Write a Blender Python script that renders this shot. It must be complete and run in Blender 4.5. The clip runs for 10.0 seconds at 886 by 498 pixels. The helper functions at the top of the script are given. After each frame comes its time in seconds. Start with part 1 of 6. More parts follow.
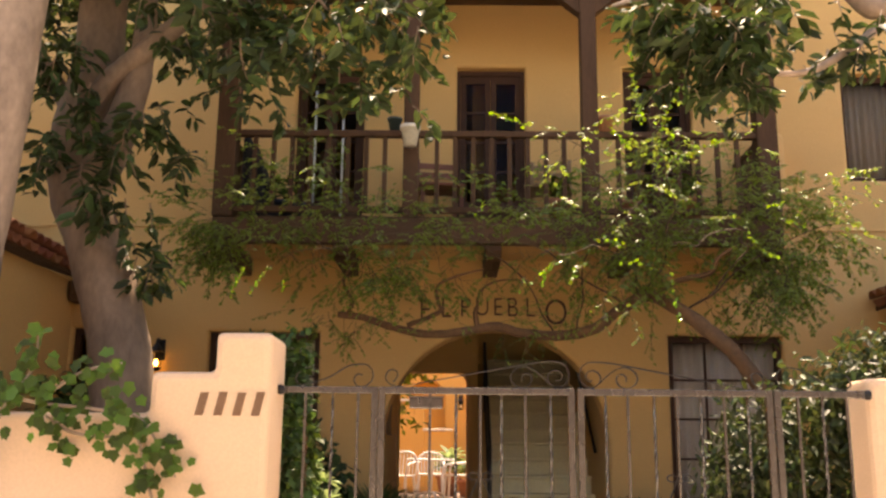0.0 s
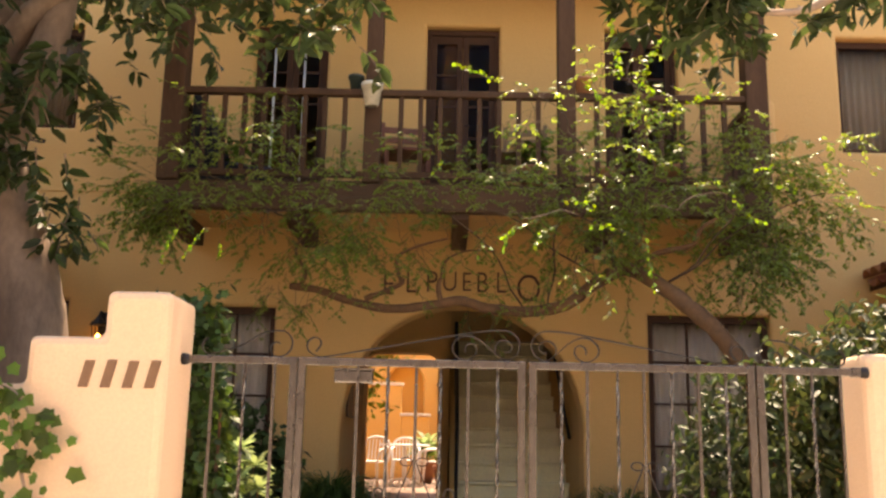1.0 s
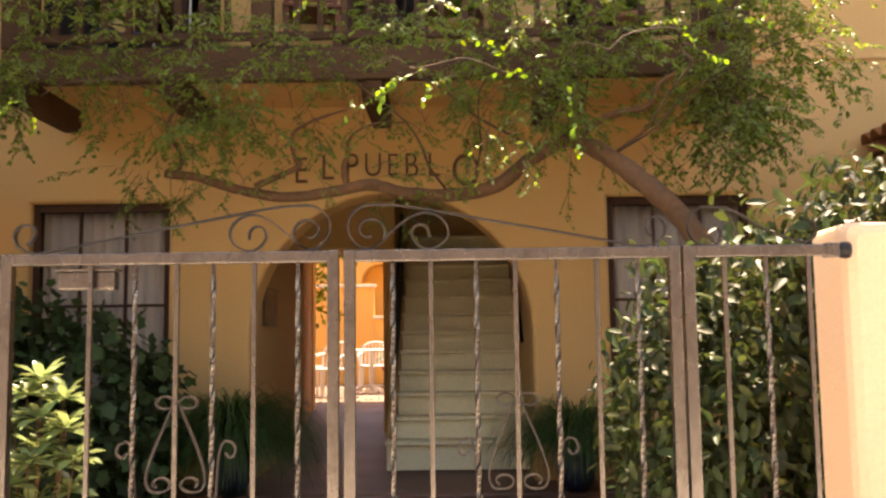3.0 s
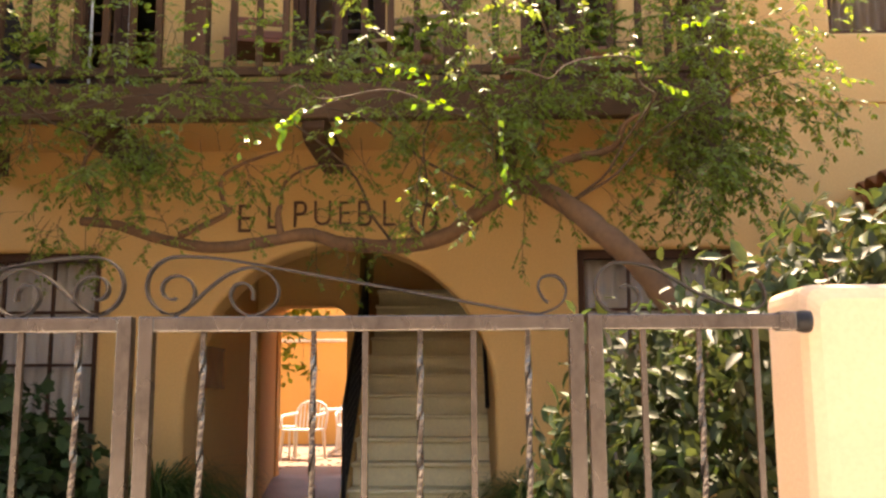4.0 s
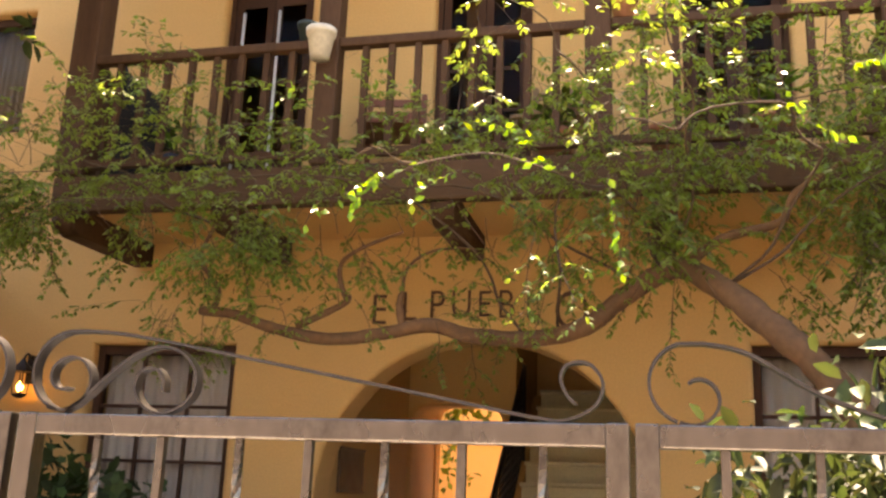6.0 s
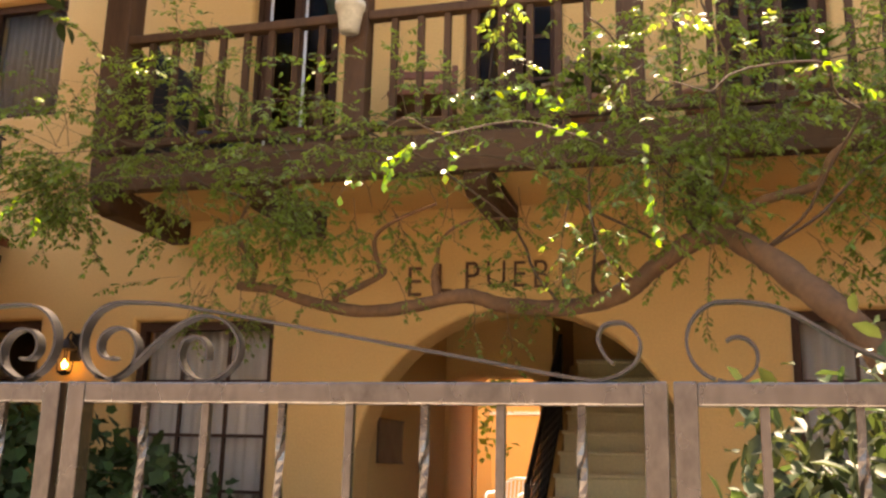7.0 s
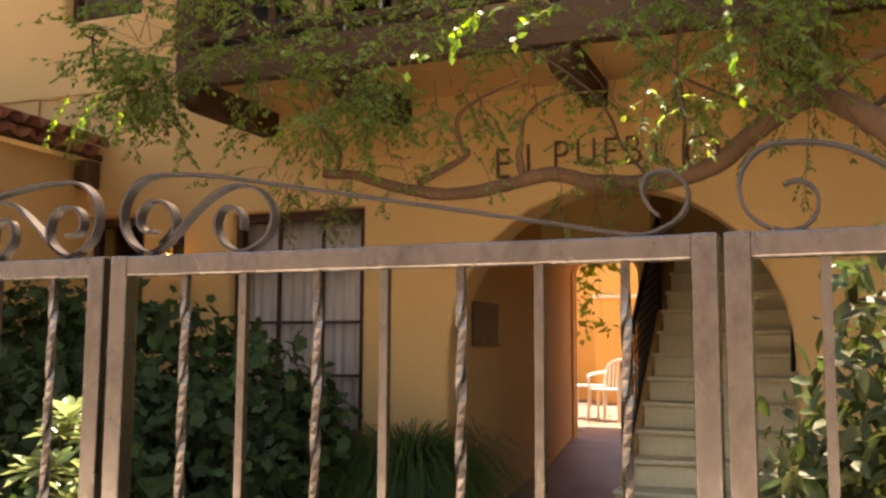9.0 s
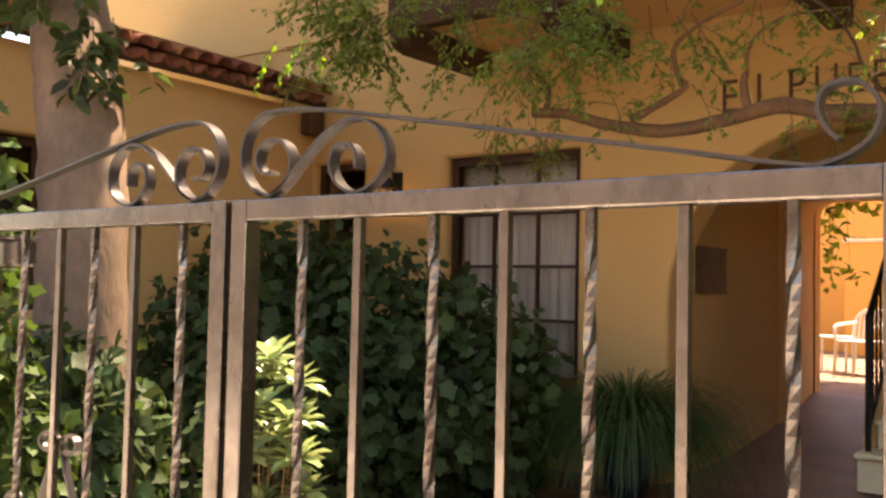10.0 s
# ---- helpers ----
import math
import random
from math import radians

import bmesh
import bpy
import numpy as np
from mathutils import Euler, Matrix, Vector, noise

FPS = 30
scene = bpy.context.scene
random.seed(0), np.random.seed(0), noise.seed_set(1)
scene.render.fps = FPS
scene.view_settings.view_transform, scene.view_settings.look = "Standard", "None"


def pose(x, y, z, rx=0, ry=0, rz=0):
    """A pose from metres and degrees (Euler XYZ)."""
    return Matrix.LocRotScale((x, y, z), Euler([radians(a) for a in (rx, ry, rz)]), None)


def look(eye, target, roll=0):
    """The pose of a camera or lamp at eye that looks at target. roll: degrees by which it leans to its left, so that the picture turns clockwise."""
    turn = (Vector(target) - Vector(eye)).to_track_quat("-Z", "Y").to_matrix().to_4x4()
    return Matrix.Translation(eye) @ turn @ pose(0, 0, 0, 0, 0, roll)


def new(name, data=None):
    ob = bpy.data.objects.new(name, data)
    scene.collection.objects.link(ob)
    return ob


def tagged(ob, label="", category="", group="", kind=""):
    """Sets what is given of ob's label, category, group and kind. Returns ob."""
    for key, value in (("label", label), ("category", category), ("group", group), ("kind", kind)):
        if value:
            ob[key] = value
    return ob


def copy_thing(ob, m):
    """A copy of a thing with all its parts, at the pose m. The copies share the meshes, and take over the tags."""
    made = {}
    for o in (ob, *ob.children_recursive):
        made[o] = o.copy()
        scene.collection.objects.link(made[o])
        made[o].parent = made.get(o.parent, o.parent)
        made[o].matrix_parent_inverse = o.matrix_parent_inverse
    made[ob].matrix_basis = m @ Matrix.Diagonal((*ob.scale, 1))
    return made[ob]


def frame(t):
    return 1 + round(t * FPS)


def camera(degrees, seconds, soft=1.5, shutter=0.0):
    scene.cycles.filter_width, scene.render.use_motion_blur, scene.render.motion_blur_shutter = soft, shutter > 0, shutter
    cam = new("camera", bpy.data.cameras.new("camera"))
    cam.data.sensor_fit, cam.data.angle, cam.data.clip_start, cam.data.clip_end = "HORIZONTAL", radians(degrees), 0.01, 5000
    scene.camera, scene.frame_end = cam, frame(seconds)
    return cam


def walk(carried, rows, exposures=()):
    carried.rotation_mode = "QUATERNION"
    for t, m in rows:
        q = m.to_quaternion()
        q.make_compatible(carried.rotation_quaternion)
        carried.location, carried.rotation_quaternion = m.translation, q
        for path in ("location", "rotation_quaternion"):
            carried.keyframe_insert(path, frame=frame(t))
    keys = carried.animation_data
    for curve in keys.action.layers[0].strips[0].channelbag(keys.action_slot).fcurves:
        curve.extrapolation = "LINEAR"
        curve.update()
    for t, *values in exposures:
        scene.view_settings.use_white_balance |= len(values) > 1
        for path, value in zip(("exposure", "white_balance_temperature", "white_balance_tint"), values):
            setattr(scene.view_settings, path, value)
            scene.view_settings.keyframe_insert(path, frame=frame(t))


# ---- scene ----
cam = camera(50.4, 10.0, soft=2.5)
PATH = [
    (0, (-0.607, -4.809, 1.124), (-0.633, -2.857, 1.556), 0.6),
    (0.5, (-0.422, -4.475, 1.142), (-0.587, -2.536, 1.606), 2.0),
    (1, (-0.351, -4.121, 1.11), (-0.36, -2.163, 1.516), 1.2),
    (1.5, (-0.231, -3.801, 1.096), (-0.293, -1.827, 1.413), 1.3),
    (2, (-0.004, -3.462, 1.097), (-0.241, -1.5, 1.401), 2.2),
    (2.5, (0.153, -3.03, 1.154), (0.071, -1.051, 1.432), 1.9),
    (3, (0.332, -2.741, 1.199), (0.312, -0.751, 1.396), -0.7),
    (3.2, (0.424, -2.622, 1.267), (0.414, -0.635, 1.497), -0.1),
    (4.3, (0.822, -1.874, 1.296), (0.778, 0.096, 1.638), -0.2),
    (4.5, (0.889, -1.756, 1.293), (0.82, 0.207, 1.672), 0.1),
    (5, (0.971, -1.529, 1.327), (0.632, 0.397, 1.744), 1.8),
    (5.5, (1.013, -1.374, 1.35), (0.606, 0.523, 1.833), 2.5),
    (5.7, (1.030, -1.376, 1.365), (0.594, 0.508, 1.876), 2.5),
    (6.8, (1.041, -1.380, 1.344), (0.586, 0.511, 1.809), 1.5),
    (7, (1.036, -1.385, 1.345), (0.52, 0.494, 1.796), 1.4),
    (7.5, (1.039, -1.402, 1.349), (0.401, 0.437, 1.808), 1.3),
    (8, (1.04, -1.407, 1.344), (0.397, 0.436, 1.782), 1.0),
    (8.5, (1.075, -1.37, 1.333), (0.525, 0.514, 1.713), 0.5),
    (9, (1.108, -1.268, 1.314), (0.375, 0.581, 1.531), 0.3),
    (9.5, (1.084, -1.129, 1.335), (0.107, 0.612, 1.46), 0.2),
    (10, (1.151, -1.015, 1.333), (-0.022, 0.603, 1.423), 1.2),
]
walk(cam, [(t, look(eye, target, roll)) for t, eye, target, roll in PATH],
     exposures=[(0, 1.64, 9300, 20), (0.5, 1.73, 9300, 20), (1, 1.84, 9300, 20), (1.5, 1.71, 9300, 20), (2, 1.47, 9300, 20), (2.5, 1.65, 9300, 20), (3, 2.12, 9300, 20), (4.5, 2.24, 9300, 20), (5.5, 2.44, 9300, 20), (7.5, 2.36, 9300, 20), (8.5, 2.28, 9300, 20), (9.5, 2.2, 9300, 20), (10, 2.28, 9300, 20)])

from mathutils import geometry

# ---- world and light ----
SUN_AZ, SUN_EL = 8.0, 67.5          # degrees clockwise from +y, and above the horizon
world = bpy.data.worlds.new("world")
scene.world = world
world.use_nodes = True
wn = world.node_tree.nodes
sky = wn.new("ShaderNodeTexSky")
sky.sky_type, sky.sun_disc = "NISHITA", False
sky.sun_elevation, sky.sun_rotation = radians(SUN_EL), radians(SUN_AZ)
wn["Background"].inputs["Strength"].default_value = 0.15
world.node_tree.links.new(sky.outputs["Color"], wn["Background"].inputs["Color"])
sun_data = bpy.data.lights.new("sun", "SUN")
sun_data.energy, sun_data.angle, sun_data.color = 4.5, radians(0.55), (1.0, 0.93, 0.82)
sun = new("sun", sun_data)
sun_dir = Vector((math.sin(radians(SUN_AZ)) * math.cos(radians(SUN_EL)), math.cos(radians(SUN_AZ)) * math.cos(radians(SUN_EL)), math.sin(radians(SUN_EL))))
sun.matrix_world = look(sun_dir * 40, (0, 0, 0))


# ---- materials ----
def material(name, base, rough=0.8, metal=0.0, tint=None, scale=3.0, vary=0.35, grain=60.0, bump=0.15, depth=0.01, stretch=(1, 1, 1),
             spec=0.4, random_ob=0.0, random_island=0.0, translucent=0.0, glow=None):
    """A surface with colour that drifts at a coarse and a fine scale, uneven gloss and fine relief."""
    m = bpy.data.materials.new(name)
    m.use_nodes = True
    nodes, links = m.node_tree.nodes, m.node_tree.links
    bsdf = nodes["Principled BSDF"]
    coords = nodes.new("ShaderNodeTexCoord")
    mapping = nodes.new("ShaderNodeMapping")
    mapping.inputs["Scale"].default_value = stretch
    links.new(coords.outputs["Object"], mapping.inputs["Vector"])

    def noise_tex(s, detail=4.0):
        n = nodes.new("ShaderNodeTexNoise")
        n.inputs["Scale"].default_value, n.inputs["Detail"].default_value = s, detail
        links.new(mapping.outputs["Vector"], n.inputs["Vector"])
        return n.outputs["Fac"]

    tint = tint or tuple(c * 0.62 for c in base)
    big, fine = noise_tex(scale), noise_tex(grain, 3.0)
    ramp = nodes.new("ShaderNodeMapRange")
    ramp.inputs["From Min"].default_value, ramp.inputs["From Max"].default_value = 0.38, 0.72
    ramp.inputs["To Max"].default_value = vary
    links.new(big, ramp.inputs["Value"])
    mix = nodes.new("ShaderNodeMix")
    mix.data_type = "RGBA"
    mix.inputs["A"].default_value, mix.inputs["B"].default_value = (*base, 1), (*tint, 1)
    links.new(ramp.outputs["Result"], mix.inputs["Factor"])
    hsv = nodes.new("ShaderNodeHueSaturation")
    links.new(mix.outputs["Result"], hsv.inputs["Color"])
    value = nodes.new("ShaderNodeMapRange")
    value.inputs["To Min"].default_value, value.inputs["To Max"].default_value = 1 - 0.5 * vary, 1 + 0.5 * vary
    links.new(fine, value.inputs["Value"])
    out = value.outputs["Result"]
    if random_ob or random_island:
        if random_ob:
            rnd = nodes.new("ShaderNodeObjectInfo").outputs["Random"]
        else:
            rnd = nodes.new("ShaderNodeNewGeometry").outputs["Random Per Island"]
        amount = random_ob or random_island
        spread = nodes.new("ShaderNodeMapRange")
        spread.inputs["To Min"].default_value, spread.inputs["To Max"].default_value = 1 - amount, 1 + amount
        links.new(rnd, spread.inputs["Value"])
        times = nodes.new("ShaderNodeMath")
        times.operation = "MULTIPLY"
        links.new(out, times.inputs[0]), links.new(spread.outputs["Result"], times.inputs[1])
        out = times.outputs["Value"]
        hue = nodes.new("ShaderNodeMapRange")
        hue.inputs["To Min"].default_value, hue.inputs["To Max"].default_value = 0.5 - 0.05 * amount, 0.5 + 0.05 * amount
        links.new(rnd, hue.inputs["Value"]), links.new(hue.outputs["Result"], hsv.inputs["Hue"])
    links.new(out, hsv.inputs["Value"])
    links.new(hsv.outputs["Color"], bsdf.inputs["Base Color"])
    gloss = nodes.new("ShaderNodeMapRange")
    gloss.inputs["To Min"].default_value, gloss.inputs["To Max"].default_value = max(rough - 0.12, 0.03), min(rough + 0.12, 1)
    links.new(big, gloss.inputs["Value"]), links.new(gloss.outputs["Result"], bsdf.inputs["Roughness"])
    bsdf.inputs["Metallic"].default_value, bsdf.inputs["Specular IOR Level"].default_value = metal, spec
    if bump:
        both = nodes.new("ShaderNodeMath")
        both.operation = "MULTIPLY_ADD"
        both.inputs[1].default_value = 0.5
        links.new(fine, both.inputs[0]), links.new(noise_tex(grain * 0.18), both.inputs[2])
        relief = nodes.new("ShaderNodeBump")
        relief.inputs["Strength"].default_value, relief.inputs["Distance"].default_value = bump, depth
        links.new(both.outputs["Value"], relief.inputs["Height"]), links.new(relief.outputs["Normal"], bsdf.inputs["Normal"])
    if translucent:
        thin = nodes.new("ShaderNodeBsdfTranslucent")
        shift = nodes.new("ShaderNodeHueSaturation")
        shift.inputs["Hue"].default_value, shift.inputs["Saturation"].default_value, shift.inputs["Value"].default_value = 0.475, 1.15, 2.2
        links.new(hsv.outputs["Color"], shift.inputs["Color"]), links.new(shift.outputs["Color"], thin.inputs["Color"])
        blend = nodes.new("ShaderNodeMixShader")
        blend.inputs["Fac"].default_value = translucent
        links.new(bsdf.outputs["BSDF"], blend.inputs[1]), links.new(thin.outputs["BSDF"], blend.inputs[2])
        links.new(blend.outputs["Shader"], nodes["Material Output"].inputs["Surface"])
    if glow:
        bsdf.inputs["Emission Color"].default_value, bsdf.inputs["Emission Strength"].default_value = (*glow[0], 1), glow[1]
    return m


def glass_material(name, tint=(0.9, 0.93, 0.95), ior=1.13):
    m = bpy.data.materials.new(name)
    m.use_nodes = True
    bsdf = m.node_tree.nodes["Principled BSDF"]
    bsdf.inputs["Base Color"].default_value = (*tint, 1)
    bsdf.inputs["Transmission Weight"].default_value, bsdf.inputs["Roughness"].default_value, bsdf.inputs["IOR"].default_value = 1.0, 0.03, ior
    return m


STUCCO = material("house_stucco", (0.70, 0.425, 0.17), 0.92, tint=(0.61, 0.36, 0.135), scale=0.9, vary=0.30, grain=70, bump=0.35, depth=0.012)
STUCCO_STREET = material("street_wall_stucco", (0.80, 0.53, 0.34), 0.92, tint=(0.72, 0.46, 0.28), scale=1.2, vary=0.22, grain=80, bump=0.3, depth=0.01)
PLASTER_IN = material("porch_plaster", (0.62, 0.385, 0.15), 0.9, tint=(0.52, 0.31, 0.11), scale=1.3, vary=0.3, grain=60, bump=0.2, depth=0.008)
WOOD = material("dark_stained_wood", (0.092, 0.045, 0.022), 0.7, spec=0.2, tint=(0.055, 0.027, 0.014), scale=2.0, vary=0.6, grain=22, bump=0.3, depth=0.004, stretch=(3, 3, 0.5))
WOOD_BEAM = material("weathered_beam_wood", (0.115, 0.060, 0.030), 0.75, spec=0.2, tint=(0.066, 0.035, 0.019), scale=2.0, vary=0.6, grain=22, bump=0.35, depth=0.005, stretch=(0.5, 3, 3))
FRAME = material("brown_window_paint", (0.075, 0.036, 0.022), 0.65, spec=0.15, scale=4, vary=0.4, grain=50, bump=0.1, depth=0.003)
IRON = material("weathered_grey_brown_iron", (0.215, 0.192, 0.180), 0.27, metal=1.0, tint=(0.12, 0.098, 0.082), scale=11, vary=0.75, grain=90, bump=0.25, depth=0.002, stretch=(1, 1, 0.6))
IRON_WORN = material("worn_bare_iron", (0.17, 0.152, 0.142), 0.26, metal=0.9, tint=(0.05, 0.035, 0.028), scale=26, vary=0.85, grain=120, bump=0.3, depth=0.002)
# scroll faces turn from the light; that shade is in this darker colour
IRON_BAND = material("shaded_iron_band", (0.050, 0.043, 0.041), 0.34, metal=0.5, tint=(0.09, 0.07, 0.06), scale=14, vary=0.5, grain=90, bump=0.2, depth=0.002)
IRON_BLACK = material("black_iron", (0.018, 0.016, 0.016), 0.45, metal=0.3, scale=6, vary=0.5, grain=70, bump=0.1, depth=0.002)
IRON_RUST = material("rust_brown_iron", (0.13, 0.062, 0.030), 0.7, metal=0.2, scale=8, vary=0.6, grain=70, bump=0.2, depth=0.002)
BRONZE = material("dark_bronze", (0.085, 0.055, 0.035), 0.5, metal=0.6, scale=7, vary=0.5, grain=60, bump=0.2, depth=0.003)
STAIR = material("cream_stair_paint", (0.82, 0.73, 0.47), 0.55, tint=(0.66, 0.57, 0.36), scale=4, vary=0.3, grain=40, bump=0.12, depth=0.004)
TILE = material("terracotta_roof_tile", (0.30, 0.105, 0.05), 0.85, tint=(0.13, 0.055, 0.035), scale=6, vary=0.7, grain=50, bump=0.35, depth=0.006, random_ob=0.25)
CLAY = material("terracotta_pot", (0.38, 0.16, 0.085), 0.85, scale=6, vary=0.4, grain=60, bump=0.15, depth=0.003)
CREAM = material("cream_glazed_pot", (0.72, 0.66, 0.54), 0.5, tint=(0.40, 0.34, 0.25), scale=14, vary=0.5, grain=40, bump=0.1, depth=0.003)
DARKPOT = material("dark_green_pot", (0.03, 0.045, 0.04), 0.45, scale=6, vary=0.3, grain=50, bump=0.05)
BLUEPOT = material("cobalt_blue_pot", (0.014, 0.02, 0.045), 0.35, scale=5, vary=0.4, grain=40, bump=0.05)
PLASTIC = material("white_resin_plastic", (0.64, 0.63, 0.60), 0.45, scale=5, vary=0.1, grain=60, bump=0.03)
CURTAIN = material("pale_grey_curtain", (0.74, 0.60, 0.49), 0.95, tint=(0.50, 0.40, 0.33), scale=3, vary=0.4, grain=80, bump=0.1, depth=0.004, stretch=(4, 4, 0.4))
CURTAIN_DK = material("brown_grey_curtain", (0.27, 0.18, 0.11), 0.95, scale=3, vary=0.4, grain=80, bump=0.1, depth=0.004, stretch=(4, 4, 0.4))
# stands in for unlit interiors: their shade is put into this colour
ROOM_SHADE = material("interior_shade_tone", (0.10, 0.07, 0.05), 0.9, scale=2, vary=0.3, grain=30, bump=0.05)
CONCRETE = material("street_concrete", (0.62, 0.57, 0.49), 0.9, tint=(0.46, 0.42, 0.36), scale=1.5, vary=0.5, grain=70, bump=0.3, depth=0.006)
PATIO = material("red_brown_painted_concrete", (0.20, 0.105, 0.072), 0.6, tint=(0.13, 0.075, 0.055), scale=2.0, vary=0.6, grain=50, bump=0.15, depth=0.004)
EARTH = material("garden_soil", (0.15, 0.105, 0.07), 0.95, scale=3, vary=0.6, grain=35, bump=0.6, depth=0.03)
COURT = material("courtyard_paving", (0.24, 0.155, 0.11), 0.85, tint=(0.15, 0.095, 0.065), scale=2, vary=0.5, grain=40, bump=0.2, depth=0.005)
ASPHALT = material("street_asphalt", (0.055, 0.053, 0.052), 0.9, scale=2, vary=0.4, grain=90, bump=0.4, depth=0.008)
BARK = material("grey_brown_bark", (0.22, 0.142, 0.092), 0.9, tint=(0.10, 0.066, 0.044), scale=5, vary=0.7, grain=28, bump=0.6, depth=0.02, stretch=(1, 1, 0.45))
LIMB_BARK = material("dark_vine_twig", (0.10, 0.062, 0.036), 0.85, scale=7, vary=0.6, grain=30, bump=0.3, depth=0.006)
BARK_PALE = material("pale_smooth_bark", (0.40, 0.275, 0.195), 0.85, tint=(0.22, 0.15, 0.105), scale=6, vary=0.75, grain=22, bump=0.6, depth=0.018, stretch=(1, 1, 0.6))
VINE_BARK = material("tan_vine_bark", (0.19, 0.095, 0.045), 0.85, tint=(0.10, 0.062, 0.038), scale=7, vary=0.7, grain=30, bump=0.4, depth=0.01)
GLASS = glass_material("window_glass")
GLASS_DARK = glass_material("dusky_door_glass", (0.42, 0.36, 0.30), 1.12)
LAMP_GLOW = material("warm_bulb", (1.0, 0.75, 0.4), 0.5, bump=0, glow=((1.0, 0.52, 0.13), 7.0))
NUMBER = material("brown_number_paint", (0.22, 0.11, 0.055), 0.6, scale=9, vary=0.3, grain=60, bump=0.05)
LEAF_SHOOT = material("young_vine_leaf", (0.115, 0.20, 0.030), 0.26, tint=(0.10, 0.17, 0.03), scale=3, vary=0.4, grain=30, bump=0, random_island=0.5, translucent=0.42)
LEAF_FEATHER = material("feathery_vine_leaf", (0.125, 0.185, 0.040), 0.45, tint=(0.16, 0.205, 0.05), scale=2, vary=0.4, grain=30, bump=0, random_island=0.4, translucent=0.42)
LEAF_TREE = material("dark_glossy_tree_leaf", (0.036, 0.056, 0.018), 0.50, tint=(0.055, 0.065, 0.024), scale=3, vary=0.5, grain=30, bump=0, random_island=0.5, translucent=0.22, spec=0.22)
LEAF_IVY = material("dark_lobed_ivy_leaf", (0.034, 0.060, 0.021), 0.6, tint=(0.052, 0.088, 0.026), spec=0.25, scale=2, vary=0.6, grain=30, bump=0, random_island=0.5, translucent=0.25)
LEAF_CLIMB = material("climbing_ivy_leaf", (0.044, 0.080, 0.019), 0.5, scale=3, vary=0.4, grain=30, bump=0, random_island=0.4, translucent=0.2, spec=0.25)
LEAF_CREEP = material("fresh_creeper_leaf", (0.070, 0.122, 0.022), 0.5, scale=3, vary=0.4, grain=30, bump=0, random_island=0.5, translucent=0.3, spec=0.25)
LEAF_SHRUB = material("glossy_shrub_leaf", (0.040, 0.064, 0.020), 0.48, tint=(0.062, 0.053, 0.024), scale=4, vary=0.6, grain=30, bump=0, random_island=0.5, translucent=0.25, spec=0.3)
LEAF_GRASS = material("dark_grass_blade", (0.04, 0.085, 0.02), 0.45, scale=3, vary=0.5, grain=30, bump=0, random_island=0.4, translucent=0.3)
COURT_WALL = material("courtyard_stucco", (0.66, 0.385, 0.12), 0.92, tint=(0.58, 0.33, 0.10), scale=0.9, vary=0.30, grain=70, bump=0.35, depth=0.012)
BRICK_FAR = material("dull_brown_render", (0.24, 0.19, 0.15), 0.9, tint=(0.17, 0.13, 0.10), scale=0.6, vary=0.5, grain=20, bump=0.2)
# raised pale so that sun highlights are in the leaf colour itself
LEAF_PALE = material("glossy_leaf_sunlight_tint", (0.22, 0.29, 0.13), 0.22, scale=3, vary=0.5, grain=30, bump=0, random_island=0.4, translucent=0.22, spec=0.8)


# ---- mesh helpers ----
def link(name, bm, mat, parent=None, label="", smooth=False, bevel=0.0, segments=2):
    """Links a bmesh as one mesh object, under parent if one is given."""
    if bevel:
        bmesh.ops.bevel(bm, geom=bm.edges[:], offset=bevel, segments=segments, profile=0.5, affect="EDGES", clamp_overlap=True)
    bmesh.ops.recalc_face_normals(bm, faces=bm.faces[:])
    data = bpy.data.meshes.new(name)
    bm.to_mesh(data)
    bm.free()
    return link_mesh(name, data, mat, parent, label, smooth)


def link_mesh(name, data, mat, parent=None, label="", smooth=False):
    data.materials.append(mat)
    if smooth:
        data.polygons.foreach_set("use_smooth", [True] * len(data.polygons))
    ob = new(name, data)
    if parent:
        ob.parent = parent
    if label:
        ob["label"] = label
    return ob


def part(name, bm, mat, parent, label="", smooth=False, bevel=0.0, segments=2):
    return link(name, bm, mat, parent, label, smooth, bevel, segments)


def empty(name, place=(0, 0, 0)):
    ob = new(name)
    ob.empty_display_size = 0.1
    ob.location = place
    return ob


def box(x0, x1, y0, y1, z0, z1, bm=None):
    bm = bm or bmesh.new()
    vs = [bm.verts.new((x, y, z)) for z in (z0, z1) for y in (y0, y1) for x in (x0, x1)]
    for q in ((0, 2, 3, 1), (4, 5, 7, 6), (0, 1, 5, 4), (2, 6, 7, 3), (0, 4, 6, 2), (1, 3, 7, 5)):
        bm.faces.new([vs[i] for i in q])
    return bm


